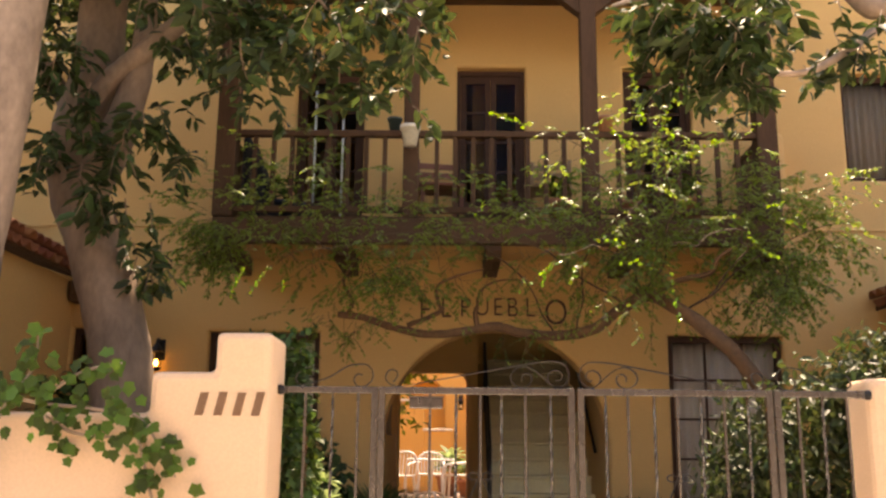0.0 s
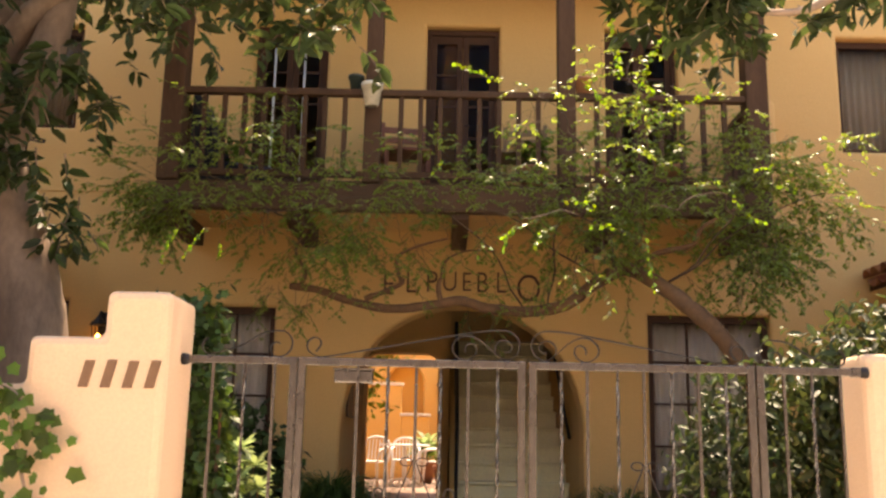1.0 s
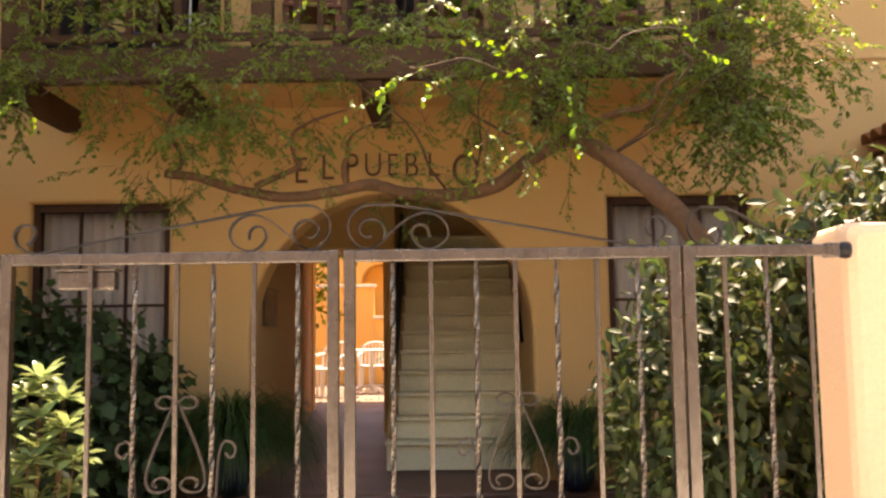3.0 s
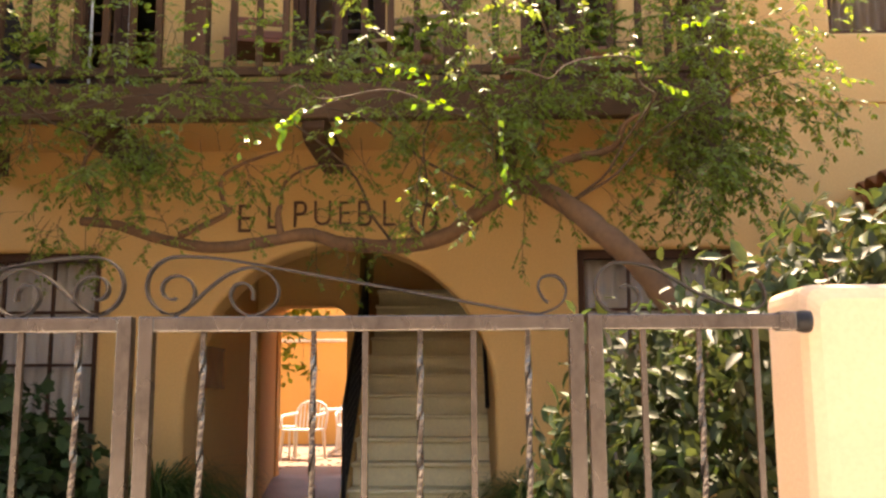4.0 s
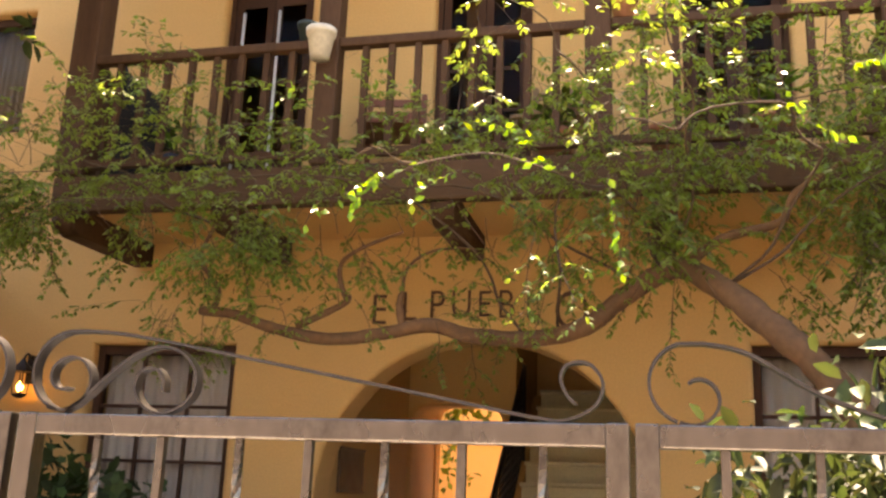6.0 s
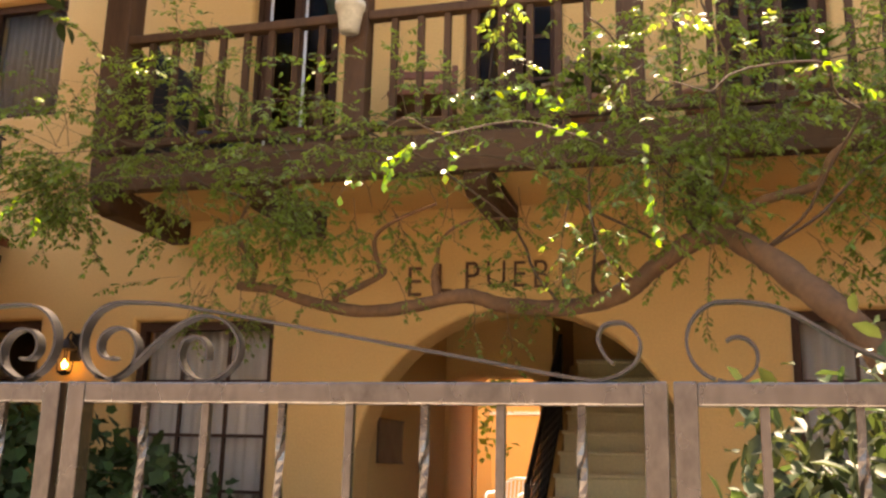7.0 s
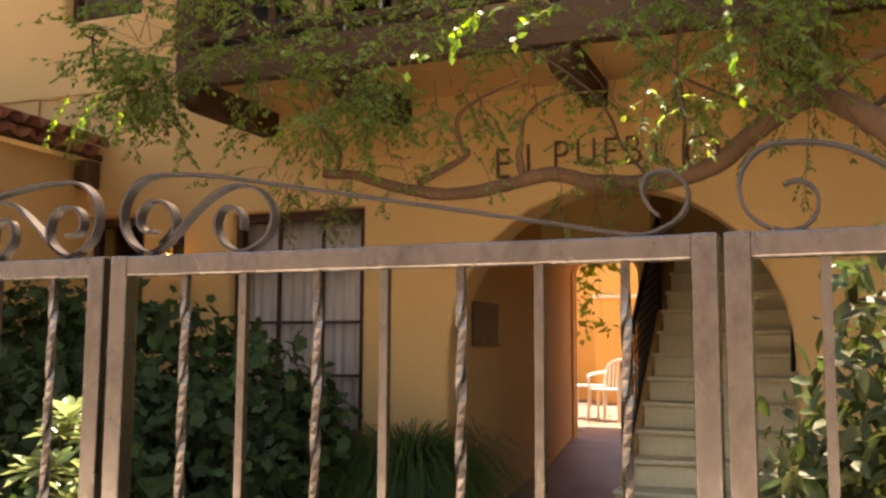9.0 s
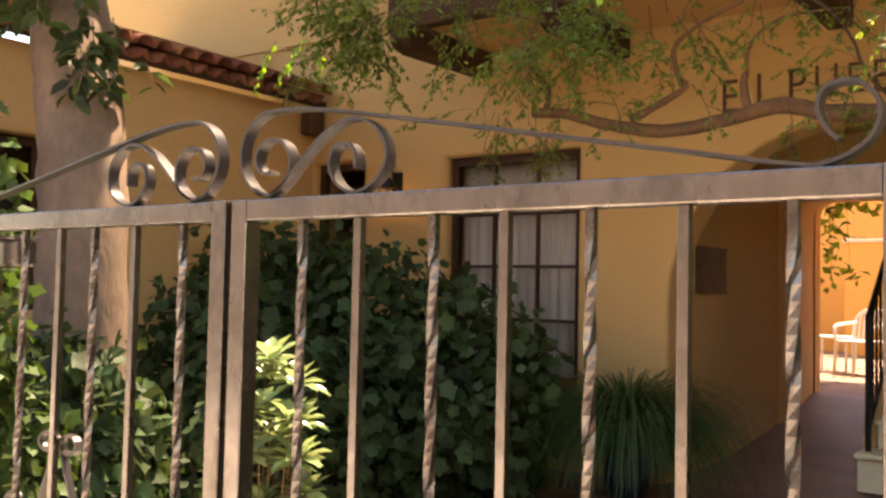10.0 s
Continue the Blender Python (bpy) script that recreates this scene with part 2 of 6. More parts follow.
def tube(points, radii, sides=8, bm=None, wobble=0.0, seed=0):
    """A round bar along points; radii: one number or one a point."""
    bm = bm or bmesh.new()
    pts = [Vector(p) for p in points]
    if not hasattr(radii, "__len__"):
        radii = [radii] * len(pts)
    rnd = random.Random(seed)
    rings, side = [], None
    for i, p in enumerate(pts):
        along = (pts[min(i + 1, len(pts) - 1)] - pts[max(i - 1, 0)]).normalized()
        if side is None:
            side = along.orthogonal().normalized()
        side = (side - along * side.dot(along)).normalized()
        up = along.cross(side)
        ring = []
        for k in range(sides):
            a = 2 * math.pi * k / sides
            r = radii[i] * (1 + wobble * (rnd.random() - 0.5))
            ring.append(bm.verts.new(p + (side * math.cos(a) + up * math.sin(a)) * r))
        rings.append(ring)
    for a, b in zip(rings, rings[1:]):
        for k in range(sides):
            bm.faces.new((a[k], a[(k + 1) % sides], b[(k + 1) % sides], b[k]))
    bm.faces.new(rings[0][::-1]), bm.faces.new(rings[-1])
    return bm


def smooth_path(points, steps=6):
    """A soft curve through points (Catmull-Rom)."""
    p = [Vector(points[0])] + [Vector(q) for q in points] + [Vector(points[-1])]
    out = []
    for i in range(1, len(p) - 2):
        a, b, c, d = p[i - 1:i + 3]
        for s in range(steps):
            t = s / steps
            out.append(0.5 * ((2 * b) + (c - a) * t + (2 * a - 5 * b + 4 * c - d) * t * t + (3 * b - a - 3 * c + d) * t ** 3))
    out.append(p[-2])
    return out


def ribbon(points, width, thick, bm=None):
    """A flat bar, bent in the xz plane; width runs along y."""
    bm = bm or bmesh.new()
    pts = [Vector(p) for p in points]
    rings = []
    for i, p in enumerate(pts):
        along = (pts[min(i + 1, len(pts) - 1)] - pts[max(i - 1, 0)]).normalized()
        n = Vector((-along.z, 0, along.x)) * thick / 2
        w = Vector((0, width / 2, 0))
        rings.append([bm.verts.new(p + n - w), bm.verts.new(p + n + w), bm.verts.new(p - n + w), bm.verts.new(p - n - w)])
    for a, b in zip(rings, rings[1:]):
        for k in range(4):
            bm.faces.new((a[k], a[(k + 1) % 4], b[(k + 1) % 4], b[k]))
    bm.faces.new(rings[0][::-1]), bm.faces.new(rings[-1])
    return bm


def lathe(profile, sides=24, bm=None, centre=(0, 0, 0)):
    """A turned body: profile is (radius, height) from foot to rim and back inside."""
    bm = bm or bmesh.new()
    c = Vector(centre)
    rings = [[bm.verts.new(c + Vector((r * math.cos(2 * math.pi * k / sides), r * math.sin(2 * math.pi * k / sides), h))) for k in range(sides)] for r, h in profile]
    for a, b in zip(rings, rings[1:]):
        for k in range(sides):
            bm.faces.new((a[k], a[(k + 1) % sides], b[(k + 1) % sides], b[k]))
    bm.faces.new(rings[0][::-1]), bm.faces.new(rings[-1])
    return bm


def inside(p, loop):
    hit = False
    for (x0, y0), (x1, y1) in zip(loop, loop[1:] + loop[:1]):
        if (y0 > p[1]) != (y1 > p[1]) and p[0] < (x1 - x0) * (p[1] - y0) / (y1 - y0) + x0:
            hit = not hit
    return hit


def pierced_wall(outer, holes, plane, soft=0.03):
    """A thick wall: outer and holes are outlines of (u, v); plane(u, v, side) gives the place, side 0 outside, 1 inside. The openings' outer edges are rounded."""
    loops = [outer] + holes
    flat, ring = [], []
    for loop in loops:
        n = len(flat)
        flat += [Vector(q) for q in loop]
        ring += [(n + k, n + (k + 1) % len(loop)) for k in range(len(loop))]
    _, _, tris, _, _, _ = geometry.delaunay_2d_cdt(flat, ring, [], 0, 1e-6)
    bm = bmesh.new()
    near = [bm.verts.new(plane(p.x, p.y, 0)) for p in flat]
    far = [bm.verts.new(plane(p.x, p.y, 1)) for p in flat]
    for t in tris:
        c = sum((flat[k] for k in t), Vector((0, 0))) / 3
        if inside(c, outer) and not any(inside(c, h) for h in holes):
            bm.faces.new([near[k] for k in t]), bm.faces.new([far[k] for k in reversed(t)])
    for a, b in ring:
        bm.faces.new((near[a], near[b], far[b], far[a]))
    bmesh.ops.recalc_face_normals(bm, faces=bm.faces[:])
    if soft:
        rims = [bm.edges.get((near[a], near[b])) for a, b in ring[len(outer):]]
        bmesh.ops.bevel(bm, geom=rims, offset=soft, segments=3, profile=0.5, affect="EDGES", clamp_overlap=True)
    return bm


def rect(u0, u1, v0, v1):
    return [(u0, v0), (u1, v0), (u1, v1), (u0, v1)]


def arch(u0, u1, v0, spring, steps=20, rise=None):
    c, r = (u0 + u1) / 2, (u1 - u0) / 2
    rise = rise or r
    return [(u0, v0), (u1, v0)] + [(c + r * math.cos(math.pi * k / steps), spring + rise * math.sin(math.pi * k / steps)) for k in range(steps + 1)]


# ---- leaves ----
LEAF_SHAPES = {
    "oval": ([(0, 0, 0), (0.5, 0.32, 0.10), (1, 0, 0.02), (0.5, -0.32, 0.10), (0.5, 0, -0.02)], [(0, 4, 1), (1, 4, 2), (0, 3, 4), (4, 3, 2)]),
    "leaflet": ([(0, 0, 0), (0.30, 0.20, 0.05), (0.68, 0.19, 0.04), (1, 0, -0.06), (0.68, -0.19, 0.04), (0.30, -0.20, 0.05)], [(0, 5, 1), (1, 5, 4), (1, 4, 2), (2, 4, 3)]),
    "lance": ([(0, 0, 0), (0.25, 0.15, 0.06), (0.65, 0.17, 0.05), (1, 0, -0.10), (0.65, -0.17, 0.05), (0.25, -0.15, 0.06), (0.45, 0, 0)],
              [(0, 6, 1), (1, 6, 2), (2, 6, 3), (0, 5, 6), (5, 4, 6), (4, 3, 6)]),
    "broad": ([(0, 0, 0), (0.28, 0.19, 0.07), (0.68, 0.18, 0.06), (1, 0, -0.10), (0.68, -0.18, 0.06), (0.28, -0.19, 0.07), (0.45, 0, 0)],
              [(0, 6, 1), (1, 6, 2), (2, 6, 3), (0, 5, 6), (5, 4, 6), (4, 3, 6)]),
    "lobed": ([(0, 0, 0), (0.02, 0.30, 0.04), (0.33, 0.33, 0), (0.52, 0.47, 0.06), (0.70, 0.24, 0), (1, 0, -0.07), (0.70, -0.24, 0), (0.52, -0.47, 0.06), (0.33, -0.33, 0), (0.02, -0.30, 0.04), (0.4, 0, -0.05)],
              [(0, 10, 1), (1, 10, 2), (2, 10, 3), (3, 10, 4), (4, 10, 5), (5, 10, 6), (6, 10, 7), (7, 10, 8), (8, 10, 9), (9, 10, 0)]),
}


def leaves_mesh(name, places, ways, ups, sizes, shape):
    """One mesh of many leaves: each grows from its place along its way, its face turned to up."""
    tv, tf = LEAF_SHAPES[shape]
    tv, tf = np.array(tv), np.array(tf)
    p, w, u, s = (np.asarray(a, float) for a in (places, ways, ups, sizes))
    w /= np.linalg.norm(w, axis=1, keepdims=True) + 1e-9
    side = np.cross(u, w)
    side /= np.linalg.norm(side, axis=1, keepdims=True) + 1e-9
    n = np.cross(w, side)
    verts = p[:, None] + s[:, None, None] * (tv[None, :, 0:1] * w[:, None] + tv[None, :, 1:2] * side[:, None] + tv[None, :, 2:3] * n[:, None])
    faces = tf[None] + (np.arange(len(p)) * len(tv))[:, None, None]
    v, f = verts.reshape(-1, 3), faces.reshape(-1, 3)
    data = bpy.data.meshes.new(name)
    data.vertices.add(len(v)), data.loops.add(f.size), data.polygons.add(len(f))
    data.vertices.foreach_set("co", v.astype(np.float32).ravel())
    data.loops.foreach_set("vertex_index", f.astype(np.int32).ravel())
    data.polygons.foreach_set("loop_start", np.arange(0, f.size, 3, dtype=np.int32))
    data.update(calc_edges=True)
    return data


def sprays(rng, starts, ways, length, leaf, gap, droop=0.4, spread=0.9, pair=2, up=(0, 0, 1)):
    """Twigs that grow from starts along ways and bend down; gives the twigs' paths and the leaves' places, ways, ups and sizes."""
    paths, lp, lw, lu, ls = [], [], [], [], []
    for a, w in zip(starts, ways):
        ln = length * rng.uniform(0.5, 1.3)
        n = max(3, int(ln / gap))
        p, d, path = np.array(a, float), np.array(w, float) / np.linalg.norm(w), []
        bend = rng.normal(0, 0.25, 3)
        for k in range(n):
            path.append(p.copy())
            d = d + (np.array((0, 0, -droop)) + bend) * (gap / ln) * 1.2
            d /= np.linalg.norm(d)
            p = p + d * gap
            side = np.cross(d, rng.normal(0, 0.35, 3) + np.array(up))
            side /= np.linalg.norm(side) + 1e-9
            for sgn in ((1, -1) if pair == 2 else (rng.choice((1, -1)),)):
                lp.append(p + rng.normal(0, gap * 0.15, 3))
                lw.append(d * (1 - spread * 0.5) + side * sgn * spread + rng.normal(0, 0.22, 3))
                lu.append(np.array(up) + rng.normal(0, 0.45, 3))
                ls.append(leaf * rng.uniform(0.65, 1.25) * (1.0 if k < n - 2 else 0.75))
        paths.append(path)
    return paths, lp, lw, lu, ls


def twig_mesh(paths, r0, r1=None):
    """Thin three-sided twigs along many paths, joined."""
    verts, faces = [], []
    for path in paths:
        path = path[::2] + [path[-1]] if len(path) > 4 else path
        n = len(path)
        for i, p in enumerate(path):
            r = r0 + ((r1 or r0 * 0.4) - r0) * i / max(n - 1, 1)
            base = len(verts)
            for k in range(3):
                a = 2.1 * k
                verts.append((p[0] + r * math.cos(a), p[1] + r * math.sin(a) * 0.8, p[2] + r * math.sin(a) * 0.6))
            if i:
                for k in range(3):
                    faces.append((base - 3 + k, base - 3 + (k + 1) % 3, base + (k + 1) % 3, base + k))
    data = bpy.data.meshes.new("twigs")
    data.from_pydata(verts, [], faces)
    return data


# ---- ground and structure ----
F = 5.0            # outer face of the house front


def structure(ob, label, category):
    return tagged(ob, label, category, kind="structure")


structure(link("ground", box(-400, 400, -400, 400, -0.9, -0.42), EARTH), "bare brown earth around the house", "ground")
structure(link("road", box(-60, 60, -16, -7.2, -0.9, -0.40), ASPHALT), "dark grey asphalt street in full sun", "road")
structure(link("pavement", box(-60, 60, -7.2, -0.45, -0.9, -0.30), CONCRETE, bevel=0.02), "sunlit pale grey concrete pavement before the wall", "pavement")
structure(link("garden_soil", box(-4.65, 4.0, -0.05, F - 0.6, -0.6, 0.02), EARTH), "dark garden soil behind the street wall", "soil")
# unseen ground, made pale to throw sunlight up under the balcony
structure(link("garden_path", box(-1.25, 1.15, -0.45, 3.5, -0.6, 0.06), CONCRETE, bevel=0.01), "unseen pale concrete slab added between gate and porch to bounce sunlight", "path")
structure(link("porch_apron", box(-1.6, 1.5, 3.5, F - 0.6, -0.6, 0.065), PATIO, bevel=0.01), "red-brown concrete apron before the arch", "path")
structure(link("patio", box(-4.65, 4.0, F - 0.6, F + 0.4, -0.6, 0.08), PATIO, bevel=0.01), "red-brown painted concrete strip along the house", "patio")

# porch floor: level, then a gentle ramp up to the courtyard
bm = bmesh.new()
prof = [(F + 0.4, 0.08), (6.2, 0.10), (8.9, 0.37), (9.3, 0.38)]
rows_ = [[bm.verts.new((x, y, z)) for x in (-1.6, 1.2)] for y, z in prof] + [[bm.verts.new((x, y, -0.6)) for x in (-1.6, 1.2)] for y in (9.3, F + 0.4)]
for a, b in zip(rows_, rows_[1:] + rows_[:1]):
    bm.faces.new((a[0], a[1], b[1], b[0]))
bm.faces.new([r[0] for r in rows_]), bm.faces.new([r[1] for r in rows_][::-1])
structure(link("porch_floor", bm, PATIO), "dark red-brown painted concrete ramp of the archway", "floor")
structure(link("courtyard_floor", box(-9, 7, 9.3, 20, -0.6, 0.38), COURT), "sunlit terracotta-toned courtyard paving with fallen leaves", "floor")

# front wall with its arch, windows and balcony doors
WIN_LOW_L, WIN_LOW_R = (-3.18, -2.02, 0.67, 2.39), (1.62, 2.80, 0.67, 2.39)
WIN_UP_L, WIN_UP_R = (-5.0, -4.17, 4.19, 5.30), (3.64, 4.62, 4.09, 5.32)
SIDE_WIN = (-4.62, -4.05, 0.9, 2.42)
DOORS_UP = [(-2.37, -1.62), (-0.60, 0.15), (1.24, 1.98)]
DECK = 3.40
holes = [arch(-1.34, 0.98, 0.02, 1.28)] + [rect(*w) for w in (WIN_LOW_L, WIN_LOW_R, WIN_UP_L, WIN_UP_R, SIDE_WIN)] + [rect(a, b, DECK + 0.02, 5.37) for a, b in DOORS_UP]
wall_front = link("wall_front", pierced_wall(rect(-9.0, 8.0, -0.6, 6.9), holes, lambda u, v, s: (u, F + 0.32 * s, v), 0.035), STUCCO)
structure(wall_front, "ochre stucco house front with a round arch", "wall")
for x0, x1, mat_ in ((-6.6, -2.96, STUCCO), (2.56, 6.2, STUCCO)):
    structure(link("trim", box(x0, x1, F - 0.018, F + 0.01, 3.515, 3.545), mat_, bevel=0.006), "thin stucco band across the house front", "trim")

structure(link("wall_west", box(-6.6, -6.3, F + 0.32, 9.3, -0.6, 6.9), STUCCO), "ochre stucco side wall", "wall")
structure(link("wall_east", box(5.9, 6.2, F + 0.32, 9.3, -0.6, 6.9), STUCCO), "ochre stucco side wall", "wall")


def flat_arch(u0, u1, v0, top, r=0.16, n=6):
    """An opening with a flat head and rounded upper corners."""
    out = [(u0, v0), (u1, v0)]
    out += [(u1 - r + r * math.cos(a), top - r + r * math.sin(a)) for a in [math.pi / 2 * k / n for k in range(n + 1)]]
    out += [(u0 + r - r * math.sin(a), top - r + r * math.cos(a)) for a in [math.pi / 2 * k / n for k in range(n + 1)]]
    return out


PASS = flat_arch(-1.30, -0.43, 0.05, 2.20)
structure(link("wall_back", pierced_wall(rect(-6.6, 6.2, -0.6, 6.9), [flat_arch(-1.42, -0.43, 0.30, 2.34)], lambda u, v, s: (u, 9.3 - 0.25 * s, v), 0.06), STUCCO),
          "orange stucco wall towards the courtyard", "wall")
structure(link("wall_passage", pierced_wall(rect(-1.75, -0.30, 0.0, 2.76), [PASS], lambda u, v, s: (u - (0.14 * s if -1.6 < u < -0.9 else 0), 7.5 + 1.55 * s, v + (0.12 * s if 1 < v < 2.5 else 0)), 0.06), PLASTER_IN),
          "ochre plaster block pierced by the low passage", "wall")
structure(link("wall_porch", box(-1.46, -1.34, F + 0.32, 7.495, -0.6, 2.76), PLASTER_IN), "ochre plaster wall of the archway", "wall")
structure(link("wall_stair", box(0.98, 1.10, F + 0.32, 9.05, -0.6, 6.6), PLASTER_IN), "ochre plaster wall beside the stairs", "wall")
structure(link("wall_stairwell", box(-0.42, -0.30, F + 0.32, 9.05, 2.76, 6.6), PLASTER_IN), "dim plaster wall high in the stairwell", "wall")
structure(link("ceiling_west", box(-6.3, -0.42, F + 0.32, 9.05, 2.765, 3.30), PLASTER_IN), "brown plaster porch ceiling", "ceiling")
structure(link("ceiling_east", box(1.10, 5.9, F + 0.32, 9.05, 2.765, 3.30), PLASTER_IN), "plaster ceiling of the lower rooms", "ceiling")
# darker than the other ceilings: the shade above the stairs, as colour
structure(link("ceiling_stairwell", box(-0.30, 0.98, F + 0.32, 7.1, 2.78, 3.30), ROOM_SHADE), "soffit over the foot of the stairs, shade put into its colour", "ceiling")
structure(link("roof", box(-9.2, 8.2, F - 0.30, 9.6, 6.905, 7.1), TILE), "flat tile-edged roof of the house", "roof")

# never in view: gives the panes brown to reflect and cuts blue skylight
structure(link("wall_opposite", box(-26, 26, -15.6, -15.0, -0.6, 6.2), BRICK_FAR), "unseen plain brown wall added across the street for reflections", "wall")

# ---- courtyard behind the passage ----
# hidden slab, added only to shade the far end of the passage
structure(link("gallery", box(-4.0, 2.5, 9.3, 11.7, 2.95, 3.12), COURT_WALL, bevel=0.02), "unseen stucco slab added to keep sun off the passage end", "gallery")
structure(link("courtyard_wall", pierced_wall(rect(-9, 7, 0.0, 3.7), [arch(-1.62, -0.82, 0.40, 2.48, 14)], lambda u, v, s: (u, 17.4 + 0.35 * s, v), 0.04), COURT_WALL),
          "sunlit orange stucco courtyard wall with an arched doorway", "wall")
structure(link("courtyard_recess", box(-2.1, -0.3, 17.78, 17.9, 0.38, 3.4), COURT_WALL), "shaded back of the arched doorway", "wall")
structure(link("courtyard_wall_west", box(-9.2, -9, 9.3, 17.75, 0, 3.7), COURT_WALL), "orange stucco courtyard wall", "wall")
structure(link("courtyard_wall_east", box(7, 7.2, 9.3, 17.75, 0, 3.7), COURT_WALL), "orange stucco courtyard wall", "wall")


def stepped_parapet():
    ob = empty("stepped_parapet", (-1.26, 16.2, 0.38))
    for x0, x1, top in ((-1.5, 0.0, 1.94), (0.0, 0.60, 1.30)):
        part("wall_block", box(x0, x1, 0, 0.22, 0, top), COURT_WALL, ob, bevel=0.015)
        part("white_cap", box(x0 - 0.03, x1 + 0.03, -0.04, 0.26, top, top + 0.06), CREAM, ob, "sunlit pale cap", bevel=0.01)
    return tagged(ob, "stepped orange stucco stair wall with pale caps", "stair wall")


stepped_parapet()


# ---- side wings with barrel-tile eaves ----
def tile_mesh(length=0.42, r0=0.085, r1=0.068, thick=0.014, n=7):
    bm = bmesh.new()
    rings = []
    for y, r in ((0, r0), (length, r1)):
        outer = [bm.verts.new((r * math.cos(math.pi * k / n), y, r * math.sin(math.pi * k / n))) for k in range(n + 1)]
        inner = [bm.verts.new(((r - thick) * math.cos(math.pi * k / n), y, (r - thick) * math.sin(math.pi * k / n))) for k in range(n + 1)]
        rings.append((outer, inner))
    (o0, i0), (o1, i1) = rings
    for k in range(n):
        bm.faces.new((o0[k], o0[k + 1], o1[k + 1], o1[k])), bm.faces.new((i0[k + 1], i0[k], i1[k], i1[k + 1]))
        bm.faces.new((o0[k + 1], o0[k], i0[k], i0[k + 1])), bm.faces.new((o1[k], o1[k + 1], i1[k + 1], i1[k]))
    for k in (0, n):
        bm.faces.new((o0[k], o1[k], i1[k], i0[k]))
    bmesh.ops.recalc_face_normals(bm, faces=bm.faces[:])
    data = bpy.data.meshes.new("roof_tile")
    bm.to_mesh(data)
    bm.free()
    data.materials.append(TILE)
    data.polygons.foreach_set("use_smooth", [True] * len(data.polygons))
    return data


TILE_DATA = tile_mesh()


def wing(side, eave_x, y0, eave_z, label):
    """A one-storey wing that comes forward from the house; side -1 stands west, 1 east."""
    x = eave_x + side * 0.15
    far = eave_x + side * 2.3
    lo, hi = min(x, x + side * 0.25), max(x, x + side * 0.25)
    win = (2.15, 2.75, 1.15, 2.30)
    bmw = pierced_wall(rect(y0, F, -0.6, eave_z), [rect(*win)], lambda u, v, s: (x + side * 0.25 * s, u, v), 0.03)
    structure(link("wall_wing", bmw, STUCCO), label, "wall")
    structure(link("wall_wing_front", box(min(x, far), max(x, far), y0 - 0.25, y0, -0.6, eave_z), STUCCO), "ochre stucco front wall of the wing", "wall")
    w = empty("window_wing", (x + side * 0.12, 2.45, 1.7))
    part("window_frame", box(-0.03, 0.03, -0.30, -0.25, -0.55, 0.60, box(-0.03, 0.03, 0.25, 0.30, -0.55, 0.60, box(-0.03, 0.03, -0.25, 0.25, 0.54, 0.60, box(-0.02, 0.02, -0.02, 0.02, -0.55, 0.54)))), FRAME, w)
    part("pane", box(-0.006, 0.006, -0.25, 0.25, -0.55, 0.54), GLASS, w)
    structure(w, "dark brown wooden window in the wing", "window")
    structure(link("wing_room", box(min(x + side * 0.6, x + side * 0.7), max(x + side * 0.6, x + side * 0.7), y0, F, 0, eave_z), ROOM_SHADE), "inner wall of the wing, the room's shade put into its colour", "wall")
    roof = empty("roof_wing", (eave_x, 0, eave_z))
    bm = bmesh.new()
    slope = 0.32
    pts = [(0, 0.0), (side * 2.4, 2.4 * slope), (side * 2.4, 2.4 * slope + 0.06), (0, 0.06)]
    a = [bm.verts.new((px, y0 - 0.3, pz)) for px, pz in pts]
    b = [bm.verts.new((px, F - 0.004, pz)) for px, pz in pts]
    for k in range(4):
        bm.faces.new((a[k], a[(k + 1) % 4], b[(k + 1) % 4], b[k]))
    bm.faces.new(a[::-1]), bm.faces.new(b)
    part("roof_deck", bm, WOOD, roof)
    rnd = random.Random(5 + side)
    pitch = math.atan(slope)
    n = int((F - y0 + 0.2) / 0.185)
    for row in range(6):
        for k in range(n if row < 4 else n - 2):
            for cover in (1, 0):
                t = new("roof_tile", TILE_DATA)
                t.parent = roof
                yy = F - 0.10 - k * 0.185 - (0.0925 if not cover else 0)
                d = row * 0.36 - 0.07 + rnd.uniform(-0.015, 0.015)
                m = Matrix.Translation((side * d * math.cos(pitch), yy + rnd.uniform(-0.008, 0.008), 0.085 + d * math.sin(pitch) + (0.055 if cover else 0.035)))
                m = m @ Matrix.Rotation(-side * math.pi / 2, 4, "Z") @ Matrix.Rotation(pitch + rnd.uniform(-0.03, 0.03), 4, "X")
                if not cover:
                    m = m @ Matrix.Rotation(math.pi, 4, "Y")
                t.matrix_basis = m
    structure(roof, "weathered terracotta barrel-tile eave of the wing", "roof")


wing(-1, -4.50, 0.6, 2.90, "sunlit-side ochre stucco wall of the west wing")
wing(1, 3.80, 0.6, 2.66, "ochre stucco wall of the east wing")


# ---- street wall ----
def rounded(profile, r, steps=4):
    """The outline with each corner turned into a small arc."""
    out = []
    for k, p in enumerate(profile):
        p, a, b = Vector(p), Vector(profile[k - 1]), Vector(profile[(k + 1) % len(profile)])
        s, e = p + (a - p).normalized() * r, p + (b - p).normalized() * r
        out += [tuple(s * (1 - t) ** 2 + p * 2 * t * (1 - t) + e * t * t) for t in [j / steps for j in range(steps + 1)]]
    return out


